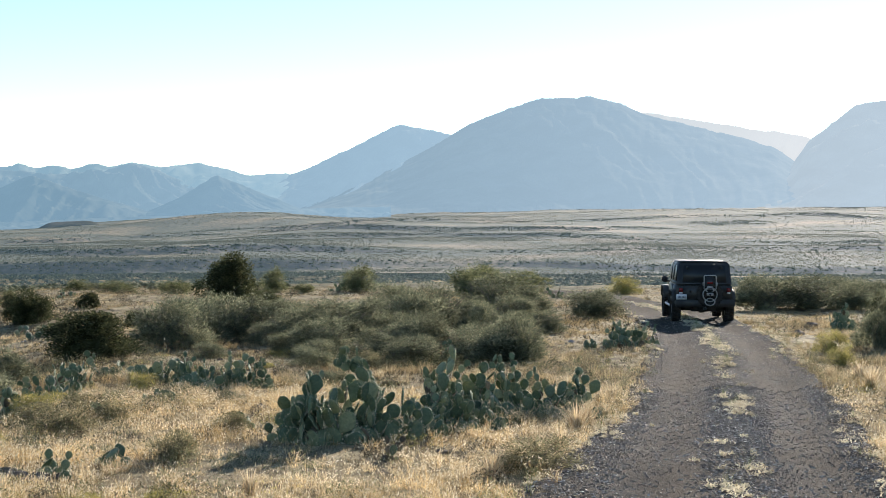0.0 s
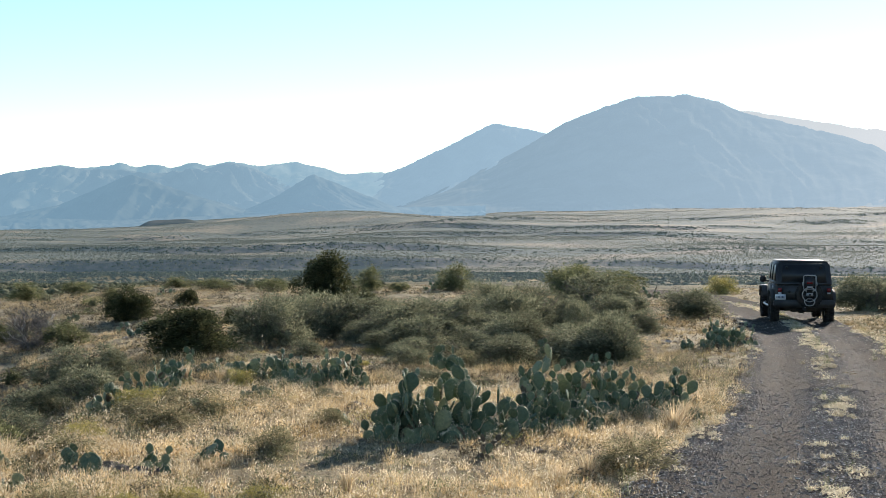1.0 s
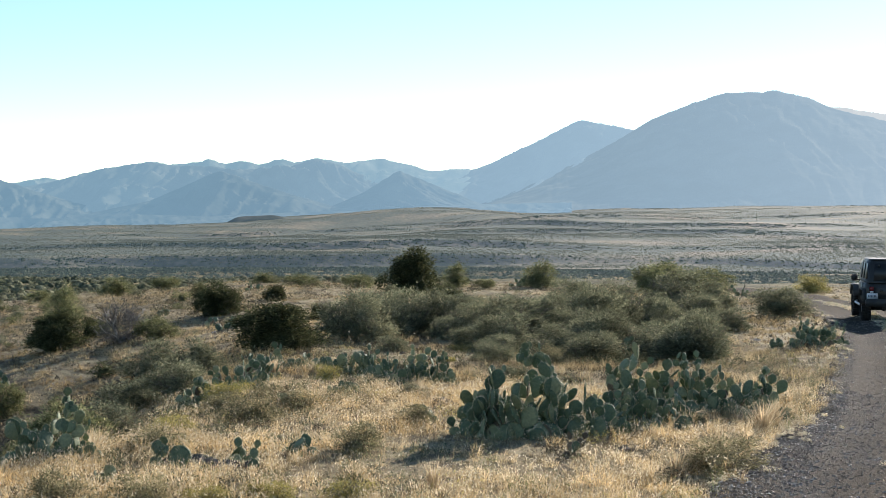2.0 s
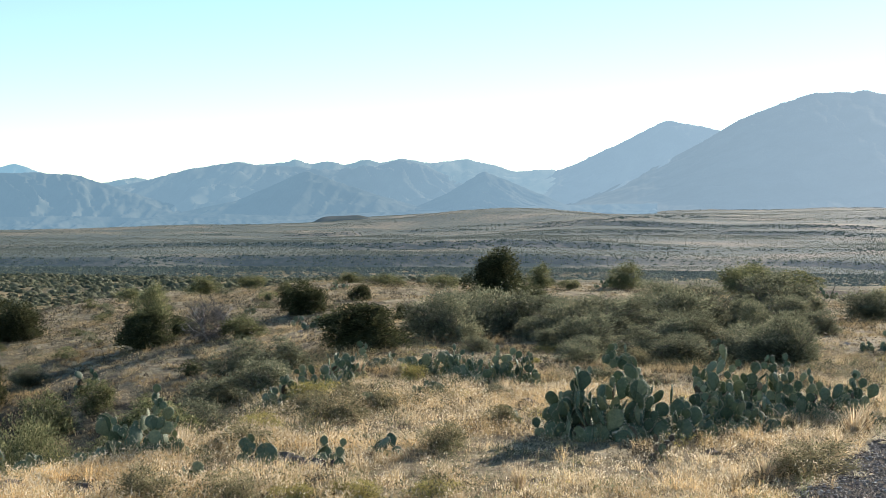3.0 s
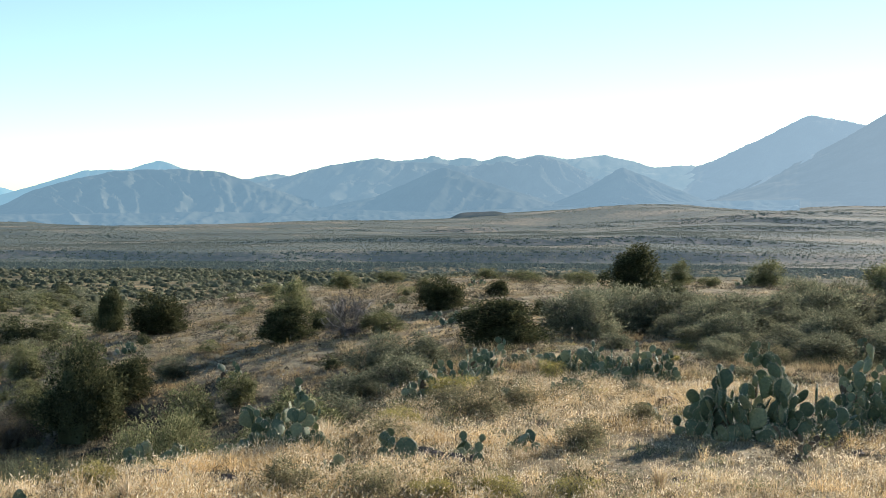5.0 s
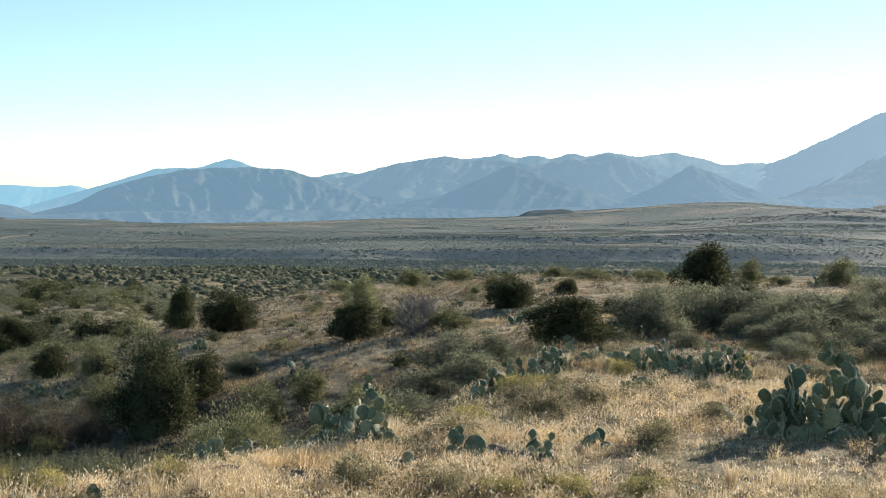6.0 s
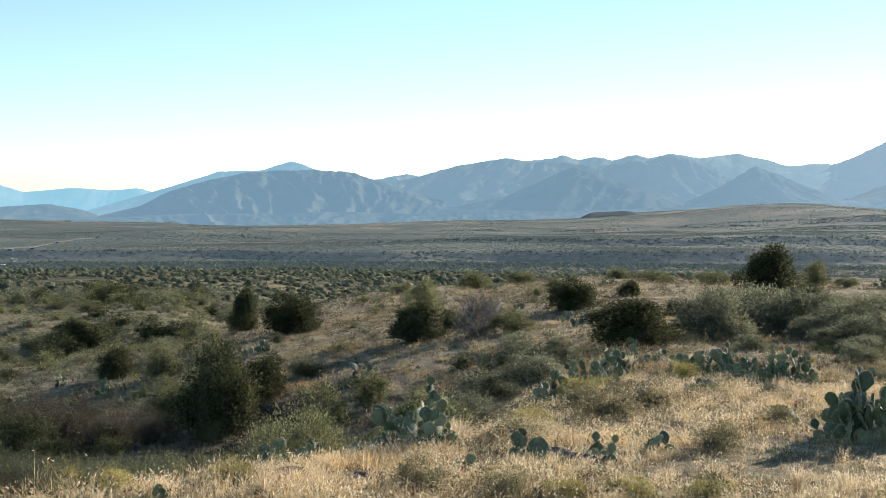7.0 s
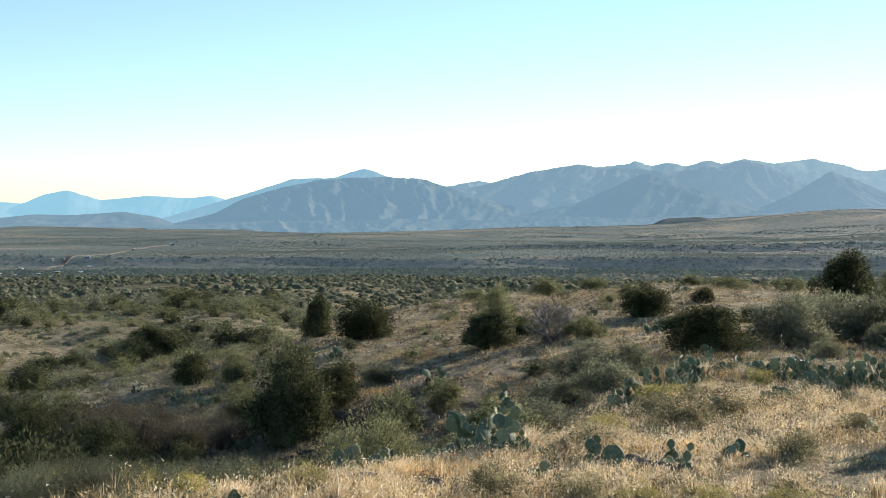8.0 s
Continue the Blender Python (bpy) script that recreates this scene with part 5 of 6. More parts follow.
        part("mirror_arm", box(min(0.8 * s, 0.92 * s), max(0.8 * s, 0.92 * s), 2.22, 2.28, 1.15, 1.2, 0.01), M_PLASTIC, mir)
        part("side_step", tube([(0.84 * s, 1.2, 0.5), (0.9 * s, 1.4, 0.47), (0.9 * s, 2.7, 0.47), (0.84 * s, 2.9, 0.5)], 0.035), M_STEEL, car, "silver tube side step")
        part("headlight", wheel_solid([(0.01, 0.0), (0.09, 0.0), (0.1, -0.03), (0.1, -0.06), (0.01, -0.06)], 20, "Y"), M_STEEL, car).location = (0.42 * s, 4.06, 0.95)
    gate = part("tailgate", box(-0.66, 0.66, 0.02, 0.06, 0.70, 1.13, 0.012), M_PAINT, car)
    part("gate_handle", box(-0.48, -0.40, -0.015, 0.02, 0.93, 1.0, 0.008), M_PLASTIC, gate)
    part("rear_bumper", slab([(-0.86, 0.50), (0.86, 0.50), (0.88, 0.62), (0.86, 0.72), (-0.86, 0.72), (-0.88, 0.62)], -0.16, 0.08, 0.03, 3), M_PLASTIC, car, "black plastic rear bumper")
    part("front_bumper", slab([(-0.86, 0.52), (0.86, 0.52), (0.86, 0.74), (-0.86, 0.74)], 4.05, 4.25, 0.03, 3), M_PLASTIC, car)
    part("grille", box(-0.6, 0.6, 3.98, 4.04, 0.76, 1.1, 0.02), M_PAINT, car)
    part("windscreen", moved(box(-0.70, 0.70, 0, 0.02, 0, 0.66, 0.006), Matrix.Translation((0, 2.62, 1.16)) @ Matrix.Rotation(0.55, 4, "X")), M_GLASS, car, "dark raked windscreen")
    part("chassis", box(-0.55, 0.55, 0.15, 4.0, 0.42, 0.66, 0.03), M_PLASTIC, car)
    part("rear_axle", moved(wheel_solid([(0.005, -0.7), (0.05, -0.7), (0.05, -0.12), (0.12, -0.06), (0.12, 0.06), (0.05, 0.12), (0.05, 0.7), (0.005, 0.7)], 16), Matrix.Translation((0, 0.78, 0.40))), M_PLASTIC, car)
    part("front_axle", moved(wheel_solid([(0.005, -0.7), (0.05, -0.7), (0.05, 0.7), (0.005, 0.7)], 16), Matrix.Translation((0, 3.55, 0.40))), M_PLASTIC, car)
    part("muffler", moved(wheel_solid([(0.01, -0.36), (0.09, -0.36), (0.1, -0.33), (0.1, 0.33), (0.09, 0.36), (0.01, 0.36)], 18), Matrix.Translation((-0.02, 0.12, 0.46))), M_TYRE, car, "dusty exhaust box")
    hitch = part("tow_hitch", box(-0.04, 0.04, -0.24, 0.1, 0.42, 0.5, 0.008), M_PLASTIC, car)
    part("tow_ball", moved(wheel_solid([(0.004, -0.03), (0.02, -0.03), (0.02, 0.0), (0.03, 0.03), (0.02, 0.055), (0.004, 0.06)], 12), Matrix.Translation((0, -0.2, 0.53)) @ Matrix.Rotation(radians(-90), 4, "Y")), M_STEEL, hitch)
    plate = part("number_plate", moved(box(-0.155, 0.155, -0.008, 0.008, -0.08, 0.08, 0.004), Matrix.Translation((-0.68, -0.02, 0.80))), M_WHITE, car, "white plate with a row of grey bars")
    for i in range(6):
        part("plate_bar", box(-0.68 - 0.115 + 0.04 * i, -0.68 - 0.09 + 0.04 * i, -0.034, -0.028, 0.765, 0.83, 0.0), M_INK, plate)
    # the spare wheel with a tubular carrier round it
    spare = new("spare_wheel")
    spare.parent = car
    spare.location = (0.12, -0.14, 0.88)
    turn = Matrix.Rotation(radians(90), 4, "Z")
    part("tyre", moved(lugs(wheel_solid(TYRE)), turn @ Matrix.Scale(0.93, 4)), M_TYRE, spare, "black spare tyre")
    hub = [(0.01, -0.15), (0.05, -0.15), (0.06, -0.13), (0.06, -0.09), (0.01, -0.09)]
    part("rim", wheel_solid([(0.18, -0.13), (0.215, -0.15), (0.235, -0.14), (0.235, -0.06), (0.2, -0.06), (0.18, -0.09)], 32, "Y"), M_PLASTIC, spare, "dark rim ring")
    part("hub", wheel_solid(hub, 20, "Y"), M_PLASTIC, spare)
    for i in range(5):
        a = 2 * math.pi * i / 5 + 0.3
        bm = slab([(0.04, -0.022), (0.2, -0.038), (0.2, 0.038), (0.04, 0.022)], -0.142, -0.10, 0.008)
        part("spoke", moved(bm, Matrix.Rotation(a, 4, "Y")), M_PLASTIC, spare)
    rack = new("can_rack")
    rack.parent = car
    def bar(name, points, r=0.015, closed=False, label=""):
        part(name, tube([(0.12 + x, -0.32, z) for x, z in points], r, closed), M_RACK, rack, label)

    bar("frame_tube", [(-0.15, 1.45), (0.15, 1.45), (0.175, 1.42), (0.175, 1.05), (-0.175, 1.05), (-0.175, 1.42)], 0.016, True, "grey tubular rack frame")
    bar("ring", [(0.205 * math.cos(a), 0.89 + 0.205 * math.sin(a)) for a in np.arange(24) * math.pi / 12], 0.014, True, "grey steel ring round the hub")
    bar("arch", [(-0.11, 0.98), (-0.09, 1.05), (-0.07, 1.12), (0.07, 1.12), (0.09, 1.05), (0.11, 0.98)], 0.014)
    bar("lower_loop", [(-0.14, 0.74), (-0.14, 0.66), (-0.1, 0.59), (0, 0.565), (0.1, 0.59), (0.14, 0.66), (0.14, 0.74)], 0.016)
    bar("lower_arch", [(-0.12, 0.72), (-0.06, 0.77), (0.06, 0.77), (0.12, 0.72)], 0.014)
    for s in (-1, 1):
        bar("strut", [(s * 0.075, 0.96), (s * 0.16, 1.05)], 0.013)
        bar("clip", [(s * 0.175, 1.16), (s * 0.205, 1.16), (s * 0.205, 1.24), (s * 0.175, 1.24)], 0.012)
        part("mounting_bar", tube([(0.12 + s * 0.12, -0.02, 1.0), (0.12 + s * 0.14, -0.32, 1.06)], 0.016), M_PLASTIC, rack)
    part("fuel_can", box(-0.02, 0.26, -0.31, -0.18, 1.08, 1.40, 0.03), M_TOP, rack, "dark can held in the rack")
    part("can_label", box(0.04, 0.2, -0.317, -0.308, 1.20, 1.26, 0.003), M_RED, rack, "small dull red panel")
    part("centre_plate", box(0.02, 0.22, -0.34, -0.31, 0.845, 0.935, 0.012), M_RACK, rack, "grey clamp over the wheel hub")
    part("hub_bolt", moved(wheel_solid([(0.004, -0.02), (0.03, -0.02), (0.03, 0.02), (0.004, 0.02)], 12, "Y"), Matrix.Translation((0.12, -0.35, 0.89))), M_PLASTIC, rack)
    return car


CAR = build_car()
CAR.matrix_basis = pose(7.75, 43.4, ground_at(7.75, 43.4) - 0.035, 0, 0, -3.5)


# ---- small growth and stones ----
def build_forbs(name, label, d0, d1, dens, leaves, size, mat, seed, tall=0.9, leaf=0.05, category="weed", keepout=1.5, az0=-46.0, az1=22.0):
    """Low herbs and twiggy tufts between the grass."""
    rng = np.random.default_rng(seed)
    x, y = scatter(rng, dens, d0, d1, az0, az1)
    keep = off_road(x, y, keepout) & (fbm(x / 2.2, y / 2.2, 2, seed) > rng.uniform(0.34, 0.48, len(x)))
    x, y = x[keep], y[keep]
    n = len(x)
    w = size * rng.uniform(0.4, 1.7, n)
    d = rng.normal(size=(n, leaves, 3))
    d /= np.linalg.norm(d, axis=2)[:, :, None]
    d[:, :, 2] = np.abs(d[:, :, 2])
    d *= rng.uniform(0.3, 1.0, (n, leaves))[:, :, None] ** 0.6
    c = np.stack([x, y, land(x, y) - 0.01], 1)[:, None, :] + d * np.stack([w, w, w * tall], 1)[:, None, :] * 0.5
    v, f = leaf_tris(rng, c.reshape(-1, 3), leaf, 0.9, 0.16)
    tagged(new(name, mesh_of(name, v, f, [mat])), label, category, kind="stuff")


build_forbs("grey_herbs", "low grey-green herbs between the grass", 11, 30, 4.6, 110, 0.46, M_HERB, 301, 1.0, 0.034)
build_forbs("olive_herbs", "low olive green herbs between the grass", 11, 32, 1.2, 130, 0.44, M_OLIVE, 302, 1.0, 0.024)
build_forbs("brown_tufts", "dead brown twiggy tufts on the ground", 11, 34, 3.6, 80, 0.34, M_BROWNLEAF, 303, 0.9, 0.035)
build_forbs("yellow_herbs", "small yellowish flowering herbs", 11, 34, 0.7, 120, 0.4, M_YELLOW, 304, 0.8, 0.025)
build_forbs("hill_herbs", "low grey herbs over the hillside", 30, 84, 1.5, 24, 0.6, M_HERB, 305, 0.8, 0.06)
build_forbs("hill_tufts", "low brown and dark tufts over the hillside", 30, 84, 2.2, 22, 0.55, M_BROWNLEAF, 306, 1.0, 0.08)

build_forbs("gully_herbs", "low olive undergrowth on the gully's slopes", 19, 70, 1.6, 40, 0.75, M_OLIVE, 307, 0.7, 0.085, "weed", 1.5, -46.0, -30.0)
build_forbs("gully_litter", "grey dry undergrowth on the gully's slopes", 19, 95, 1.2, 30, 0.7, M_HERB, 308, 0.6, 0.09, "weed", 1.5, -46.0, -27.0)
build_forbs("slope_tufts", "golden grass clumps on the hill's flank", 28, 72, 5.0, 30, 0.42, M_HILLSTRAW, 311, 0.7, 0.05, "grass", 1.5, -35.0, -12.0)
build_forbs("flank_tufts", "dark dry tufts on the hill's flank", 28, 72, 3.0, 20, 0.42, M_BROWNLEAF, 312, 0.9, 0.075, "weed", 1.5, -35.0, -12.0)
build_forbs("slope_litter", "low grey-green undergrowth on the far slopes", 38, 165, 2.0, 18, 0.7, M_HERB, 309, 0.7, 0.11, "weed", 1.5, -46.0, -29.0)
build_forbs("slope_herbs", "low olive undergrowth on the far slopes", 38, 165, 1.6, 18, 0.8, M_OLIVE, 310, 0.7, 0.11, "weed", 1.5, -46.0, -30.0)


def build_stones(name, label, x, y, size, mat, seed, category="stones", lift=0.25):
    """Loose angular stones."""
    rng = np.random.default_rng(seed)
    n = len(x)
    shape = np.array([(0, 0, 1), (1, 0, -0.3), (0.1, 1, -0.3), (-1, 0.1, -0.3), (0, -1, -0.3), (0.3, 0.2, 0.9)], float)
    f0 = np.array([(0, 5, 2), (0, 2, 3), (0, 3, 4), (0, 4, 5), (5, 4, 1), (5, 1, 2)])
    s = size[:, None, None]
    p = shape[None] * rng.uniform(0.55, 1.25, (n, 6, 3)) * s * np.array([1, 0.8, 0.34])
    a = rng.uniform(0, 6.28, n)
    ca, sa = np.cos(a)[:, None], np.sin(a)[:, None]
    q = np.stack([p[:, :, 0] * ca - p[:, :, 1] * sa, p[:, :, 0] * sa + p[:, :, 1] * ca, p[:, :, 2]], 2)
    z = (track_height(x, y) if category == "gravel" else land(x, y)) + size * lift
    v = (q + np.stack([x, y, z], 1)[:, None, :]).reshape(-1, 3)
    f = (f0[None] + 6 * np.arange(n)[:, None, None]).reshape(-1, 3)
    tagged(new(name, mesh_of(name, v, f, [mat])), label, category, kind="stuff")


def gravel():
    rng = np.random.default_rng(9)
    for name, y0, y1, n, s0, s1 in (("near_gravel", 11, 24, 80000, 0.006, 0.028), ("far_gravel", 24, 46, 28000, 0.009, 0.03)):
        y = rng.uniform(y0, y1, n)
        u = rng.uniform(-1.95, 1.95, n)
        u = np.where(u < 0, u * (1 + 0.38 * step01((21 - y) / 8)), u)
        keep = rng.random(n) < 0.25 + 0.75 * step01((np.abs(np.abs(u) - 0.8) - 0.25) / 0.3)
        x = (road_x(y) + u)[keep]
        build_stones(name, "loose dark gravel on the track", x, y[keep], s0 + (s1 - s0) * rng.random(keep.sum()) ** 2.4, M_STONE, 12, "gravel", 0.3)
    x, y = scatter(rng, 2.2, 11, 45)
    k = off_road(x, y, 1.9) & (fbm(x / 3, y / 3, 2, 88.0) > 0.45)
    build_stones("field_stones", "weathered stones half sunk in the dry grass", x[k], y[k], 0.02 + 0.09 * rng.random(k.sum()) ** 3, M_STONE, 14, "stones", 0.1)


gravel()


def edge_weeds():
    """Bleached weeds along the middle strip and the edges of the track, and tall straw beside it."""
    rng = np.random.default_rng(19)
    y = rng.uniform(11, 60, 7500)
    lane = rng.integers(0, 3, len(y))
    u = np.where(lane == 0, rng.normal(0.0, 0.13, len(y)), np.where(lane == 1, rng.normal(-1.75, 0.25, len(y)) - 0.6 * step01((21 - y) / 8), rng.normal(1.8, 0.25, len(y))))
    keep = (fbm(y / 0.5, lane * 9.0 + 4.0 * u, 4, 61.0) > np.where(lane == 0, 0.5, 0.46)) & (fbm(y / 3.1, lane * 5.0, 2, 62.0) > rng.uniform(0.15, 0.55, len(y)))
    y, u = y[keep], u[keep]
    x = road_x(y) + u
    z = np.maximum(track_height(x, y), land(x, y) - 0.03)
    half = rng.random(len(x)) < 0.85
    n = half.sum()
    w = 0.04 + 0.16 * rng.random(n) ** 2
    d = rng.normal(size=(n, 34, 3)) * 0.42
    d[:, :, 2] = np.abs(d[:, :, 2])
    c = np.stack([x[half], y[half], z[half] + 0.01], 1)[:, None, :] + d * np.stack([w, w, w * 0.4], 1)[:, None, :]
    v, f = leaf_tris(rng, c.reshape(-1, 3), 0.034, 0.6, 0.24)
    tagged(new("bleached_weeds", mesh_of("bleached_weeds", v, f, [M_PALE])), "bleached cream-coloured dead weeds beside the track", "weed", kind="stuff")
    half = rng.random(len(x)) < 0.9
    blades("track_grass", "green grass tufts on the track's middle strip", np.stack([x, y, z - 0.01], 1)[~half], rng.uniform(0.08, 0.26, (~half).sum()), 14, 0.006, M_GREENGRASS, 72, 0.5, True, "grass")


edge_weeds()


def rock(x, y, s, seed, label="dark weathered rock lying in the grass"):
    bm = bmesh.new()
    bmesh.ops.create_icosphere(bm, subdivisions=2, radius=1.0)
    for v in bm.verts:
        v.co *= 0.8 + 0.45 * noise.noise(v.co * 1.3 + Vector((seed, 0, 0))) + 0.15 * noise.noise(v.co * 3.1 + Vector((0, seed, 0)))
        v.co = Vector((v.co.x * s, v.co.y * s * 0.8, v.co.z * s * 0.5))
    me = bpy.data.meshes.new("rock")
    bm.to_mesh(me)
    bm.free()
    me.materials.append(M_ROCK)
    ob = new("rock", me)
    ob.location = (x, y, ground_at(x, y) + s * 0.12)
    tagged(ob, label, "rock", "rocks on the hill")


for x, y, w, h in [(-4.82, 18.57, 0.85, 0.36), (-3.01, 16.03, 0.65, 0.34), (1.0, 15.3, 0.9, 0.38), (-4.73, 11.84, 0.6, 0.36), (-4.13, 12.25, 0.5, 0.32), (-2.72, 18.6, 0.55, 0.28)]:
    herb_bushes.plant(x, y, w, h)
for x, y, w, h in [(-5.82, 20.93, 0.75, 0.34), (-5.48, 17.31, 0.6, 0.3), (-4.87, 23.72, 0.45, 0.3), (-3.65, 12.46, 0.5, 0.22), (-3.13, 12.66, 0.5, 0.24), (-2.47, 12.96, 0.5, 0.22), (-6.55, 11.67, 0.45, 0.24),
                   (-7.76, 10.88, 0.5, 0.3), (-8.3, 10.5, 0.6, 0.32), (-7.1, 10.6, 0.45, 0.26), (8.38, 31.64, 0.8, 0.5), (7.6, 27.9, 0.6, 0.4), (9.0, 72.0, 1.6, 0.9)]:
    yellows.plant(x, y, w, h)
for i, (x, y, s) in enumerate([(-4.31, 14.96, 0.15), (-4.66, 15.11, 0.1), (-3.92, 14.9, 0.1), (-6.27, 23.19, 0.12), (-8.49, 12.09, 0.16), (-6.66, 12.1, 0.12), (8.7, 27.9, 0.2), (15.6, 57.4, 0.35), (0.0, 16.6, 0.12), (-6.2, 12.2, 0.22), (-5.6, 12.4, 0.16), (-2.6, 21.0, 0.2), (-2.2, 21.6, 0.14), (9.1, 37.5, 0.2), (-4.02, 15.35, 0.13), (-3.74, 15.5, 0.11), (-4.45, 15.0, 0.2), (-4.1, 14.8, 0.17), (-4.75, 14.95, 0.14), (8.9, 29.0, 0.16), (10.3, 41.0, 0.25)]):
    rock(x, y, s, i * 3.7)


# ---- the small settlement in the valley ----
M_WALL = surface("pale_wall", [(0.3, (0.36, 0.34, 0.31)), (0.7, (0.46, 0.44, 0.41))], 0.6, 0.9, 0, 0)
M_OCHRE = surface("ochre_wall", [(0.3, (0.5, 0.32, 0.14)), (0.7, (0.6, 0.4, 0.2))], 0.6, 0.9, 0, 0)
M_ROOF = surface("white_metal_roof", [(0.3, (0.6, 0.6, 0.6)), (0.7, (0.8, 0.8, 0.8))], 0.5, 0.7, 0, 0)


def house(x, y, w, d, h, turn, wall):
    root = new("house")
    root.matrix_basis = pose(x, y, ground_at(x, y) + 0.4, 0, 0, turn)
    tagged(root, "small pale house with a low gable roof in the scrub", "house", "houses in the valley")
    part("wall", box(-w / 2, w / 2, -d / 2, d / 2, -3.0, h, 0.03), wall, root, smooth=False)
    part("roof", slab([(-w / 2 - 0.3, h), (w / 2 + 0.3, h), (w / 2 + 0.3, h + 0.15), (0, h + 0.12 * w), (-w / 2 - 0.3, h + 0.15)], -d / 2 - 0.3, d / 2 + 0.3, 0.02), M_ROOF, root, "pale metal roof", smooth=False)
    for i in range(3):
        u = -w / 2 + w * (i + 1) / 4
        part("window", box(u - 0.5, u + 0.5, -d / 2 - 0.05, -d / 2 + 0.02, h * 0.35, h * 0.8, 0.01), M_GLASS, root, "dark window pane", smooth=False)


for i, (x, y, w, h) in enumerate([(-680, 896, 9, 3), (-668, 905, 7, 2.6), (-641, 848, 8, 3), (-390, 509, 3.0, 1.6), (-391, 495, 4, 2.2), (-383, 473, 2.4, 1.2), (-390, 467, 2.4, 1.2), (-383, 449, 4.5, 2.2), (-655, 790, 9, 3),
                                  (-705, 877, 5, 2.5), (-701, 882, 5, 2.5), (-695, 887, 5, 2.5), (-741, 1039, 6, 3), (-791, 1171, 7, 3)]):
    house(x, y, w * 0.42, w * 0.32, h * 0.42, 30 + 25 * (i % 4), M_OCHRE if i == 4 else M_WALL)


# ---- tall bunch grass, single tufts ----
def bunch(seed):
    """One tuft of tall bent grass with feathery tops. One metre high."""
    rng = np.random.default_rng(seed)
    verts, faces = [], []
    for i in range(170):
        a, lean, h = rng.uniform(0, 2 * math.pi), abs(rng.normal()) * 0.5 + 0.05, rng.uniform(0.45, 1.0)
        out, side = np.array([math.cos(a), math.sin(a), 0]), np.array([-math.sin(a), math.cos(a), 0]) * rng.uniform(0.006, 0.012)
        base = out * rng.uniform(0, 0.12)
        mid = base + out * lean * h * 0.4 + np.array([0, 0, h * 0.6])
        tip = base + out * lean * h * 1.1 + np.array([0, 0, h])
        b0 = len(verts)
        verts += [base - side, base + side, mid + side * 0.8, mid - side * 0.8, tip]
        faces += [(b0, b0 + 1, b0 + 2), (b0, b0 + 2, b0 + 3), (b0 + 3, b0 + 2, b0 + 4)]
        if rng.random() < 0.5:
            for k in range(3):
                c = mid + (tip - mid) * rng.uniform(0.6, 1.0)
                b0 = len(verts)
                w = rng.normal(size=3) * 0.02
                verts += [c - w * 0.4, c + w * 0.4, c + w + out * 0.02 + np.array([0, 0, 0.035])]
                faces.append((b0, b0 + 1, b0 + 2))
    ob = new("grass_tuft", mesh_of("grass_tuft", np.array(verts), np.array(faces), [M_TUFT]))
    return tagged(ob, "tall golden tuft of dry bunch grass", "grass tuft", "tufts of tall grass")


M_TUFT = leafy("bunch_grass", [(0.0, (0.42, 0.31, 0.18)), (0.5, (0.64, 0.51, 0.32)), (1.0, (0.82, 0.71, 0.52))], 0.6, 0.7, 0.15, 0.08, 1.3)
tufts = Kind([bunch(400 + i) for i in range(3)])


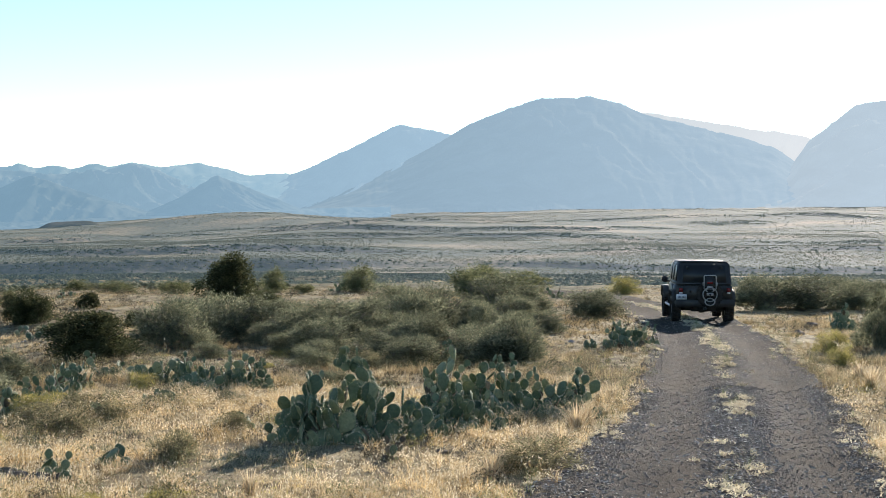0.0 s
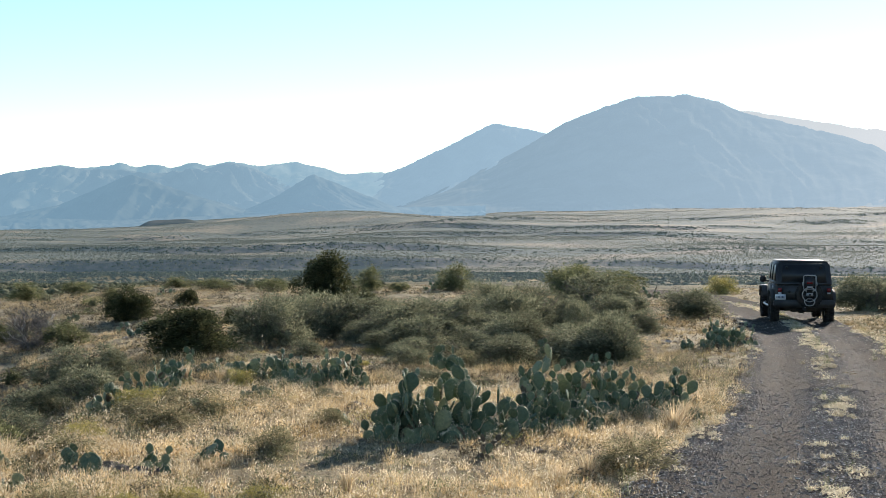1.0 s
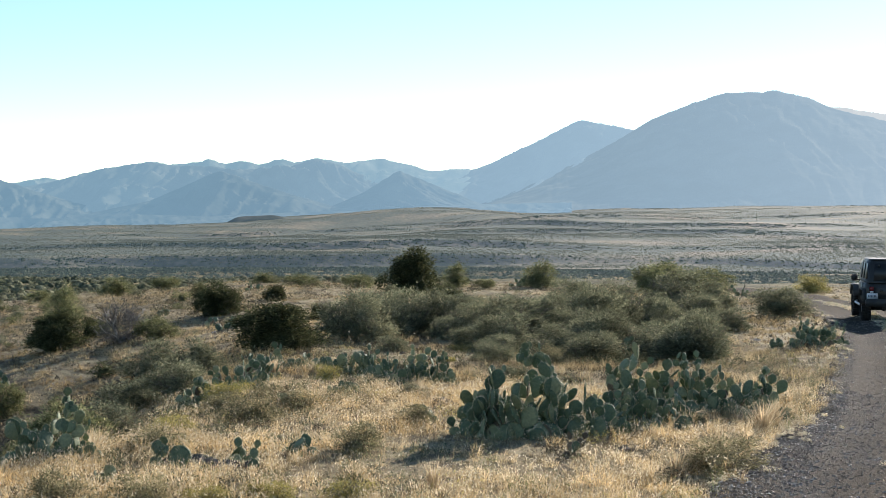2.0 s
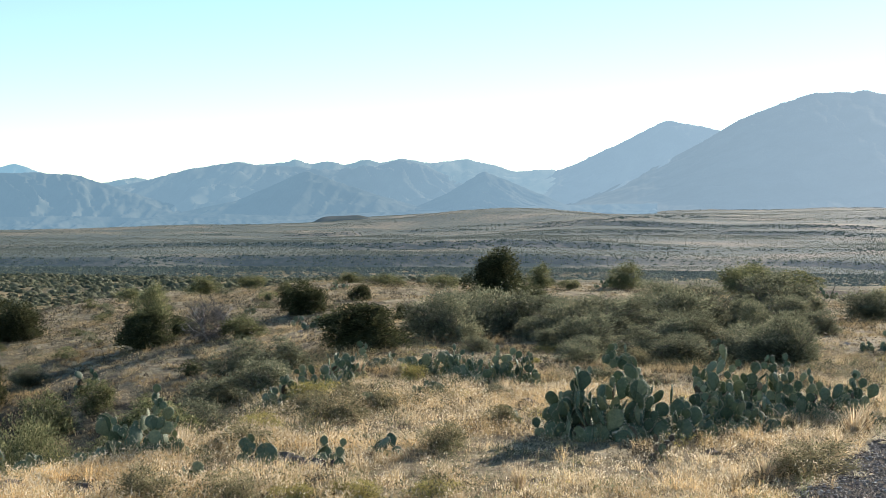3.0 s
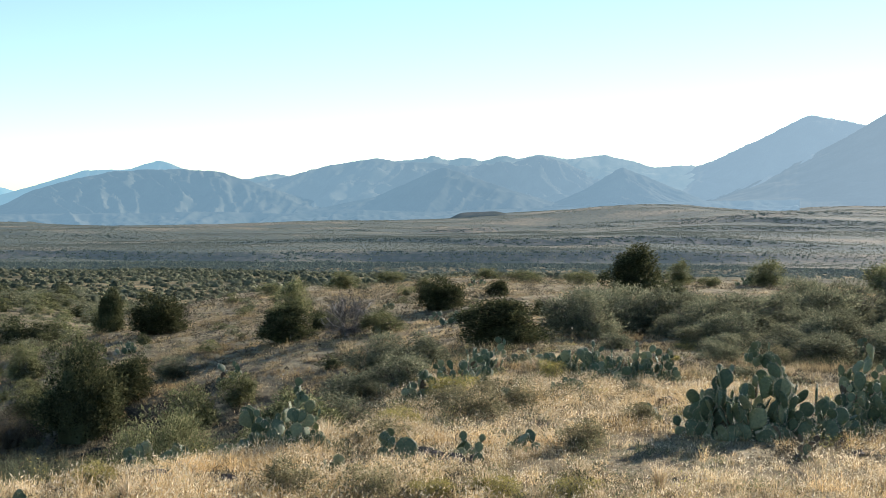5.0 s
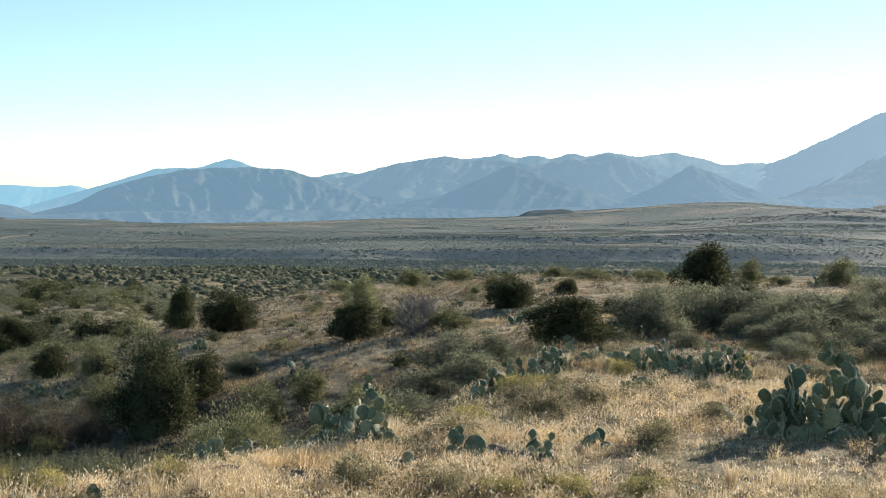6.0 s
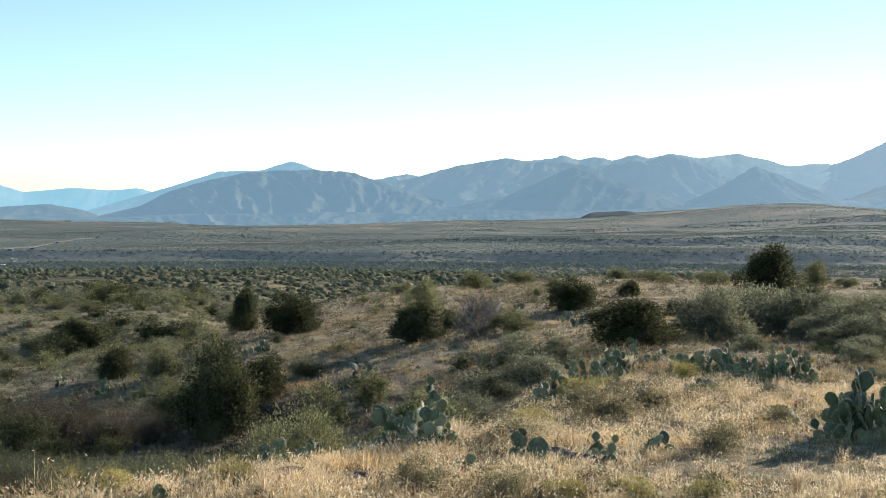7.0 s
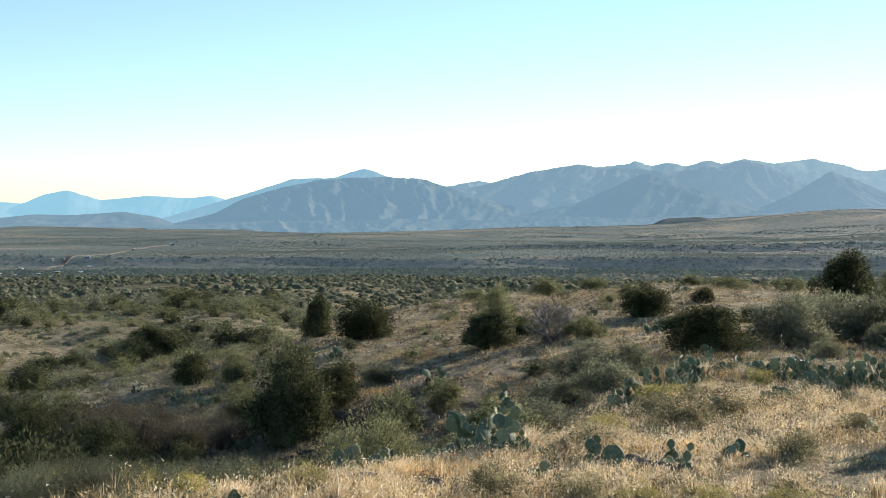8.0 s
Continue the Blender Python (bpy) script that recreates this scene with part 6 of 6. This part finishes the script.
def plant_tufts():
    rng = np.random.default_rng(31)
    for x, y, w, h in [(1.05, 16.4, 0.5, 0.42), (1.35, 16.9, 0.45, 0.4), (0.75, 15.6, 0.5, 0.38), (1.7, 18.6, 0.5, 0.45), (1.9, 19.3, 0.45, 0.42), (0.5, 15.0, 0.5, 0.34), (6.6, 21.5, 0.5, 0.42), (6.9, 22.6, 0.5, 0.45), (7.0, 23.9, 0.5, 0.42),
                       (6.3, 19.8, 0.45, 0.36), (7.3, 25.6, 0.5, 0.4), (2.3, 21.6, 0.45, 0.4), (2.6, 22.6, 0.4, 0.36), (-6.2, 15.0, 0.45, 0.34), (-5.8, 15.4, 0.45, 0.36), (-6.0, 16.2, 0.4, 0.34), (-5.3, 16.3, 0.45, 0.34)]:
        tufts.plant(x, y, w, h)
    xs, ys = scatter(rng, 0.55, 11.5, 27, -31, 17)
    for x, y in zip(xs, ys):
        if off_road(x, y, 1.7) and fbm(x / 2.6, y / 2.6, 3, 51.0) > 0.4 and x > rim_x(y) - 0.3:
            h = rng.uniform(0.16, 0.34)
            tufts.plant(x, y, h * rng.uniform(1.0, 1.6), h)


plant_tufts()


def valley_road():
    """The pale graded road that leads through the settlement."""
    way = np.array([(-560, 700), (-597, 730), (-640, 790), (-679, 849), (-693, 886), (-712, 964), (-756, 1059), (-800, 1180)], float)
    t = np.linspace(0, len(way) - 1, 120)
    x, y = np.interp(t, np.arange(len(way)), way[:, 0]), np.interp(t, np.arange(len(way)), way[:, 1])
    side = np.stack([np.gradient(y), -np.gradient(x)], 1)
    side /= np.linalg.norm(side, axis=1)[:, None]
    rows = [np.stack([x + side[:, 0] * u, y + side[:, 1] * u, land(x + side[:, 0] * u, y + side[:, 1] * u) + lift], 1) for u, lift in ((-3.6, -1.0), (-2.4, 0.7), (2.4, 0.7), (3.6, -1.0))]
    v = np.stack(rows, 1).reshape(-1, 3)
    i, j = np.meshgrid(np.arange(119), np.arange(3), indexing="ij")
    a = (i * 4 + j).ravel()
    ob = new("valley_road", mesh_of("valley_road", v, np.stack([a, a + 1, a + 5, a + 4], 1), [M_PALEDIRT], smooth=False))
    tagged(ob, "pale dirt road through the valley", "dirt road", kind="structure")


M_PALEDIRT = surface("pale_dirt", [(0.3, (0.1, 0.095, 0.082)), (0.7, (0.15, 0.14, 0.12))], 0.3, 0.95, 0, 0.3, 0.05, 2)
valley_road()


def low_mounds():
    """Low soft shrubs strewn between the pears and the brush."""
    rng = np.random.default_rng(57)
    xs, ys = scatter(rng, 0.2, 15, 32, -25, 2)
    for x, y in zip(xs, ys):
        w, k = rng.uniform(0.35, 0.85), rng.random()
        if not off_road(x, y, 2.0) or x < -5.5 or (abs(x + 0.2) < 2.3 and 16.0 < y < 21.5):
            continue
        kind = herb_bushes if k < 0.35 else mesquites if k < 0.75 else yellows if k < 0.83 else browns
        kind.plant(x, y, w, w * rng.uniform(0.3, 0.48), group="low shrubs in the grass")


low_mounds()
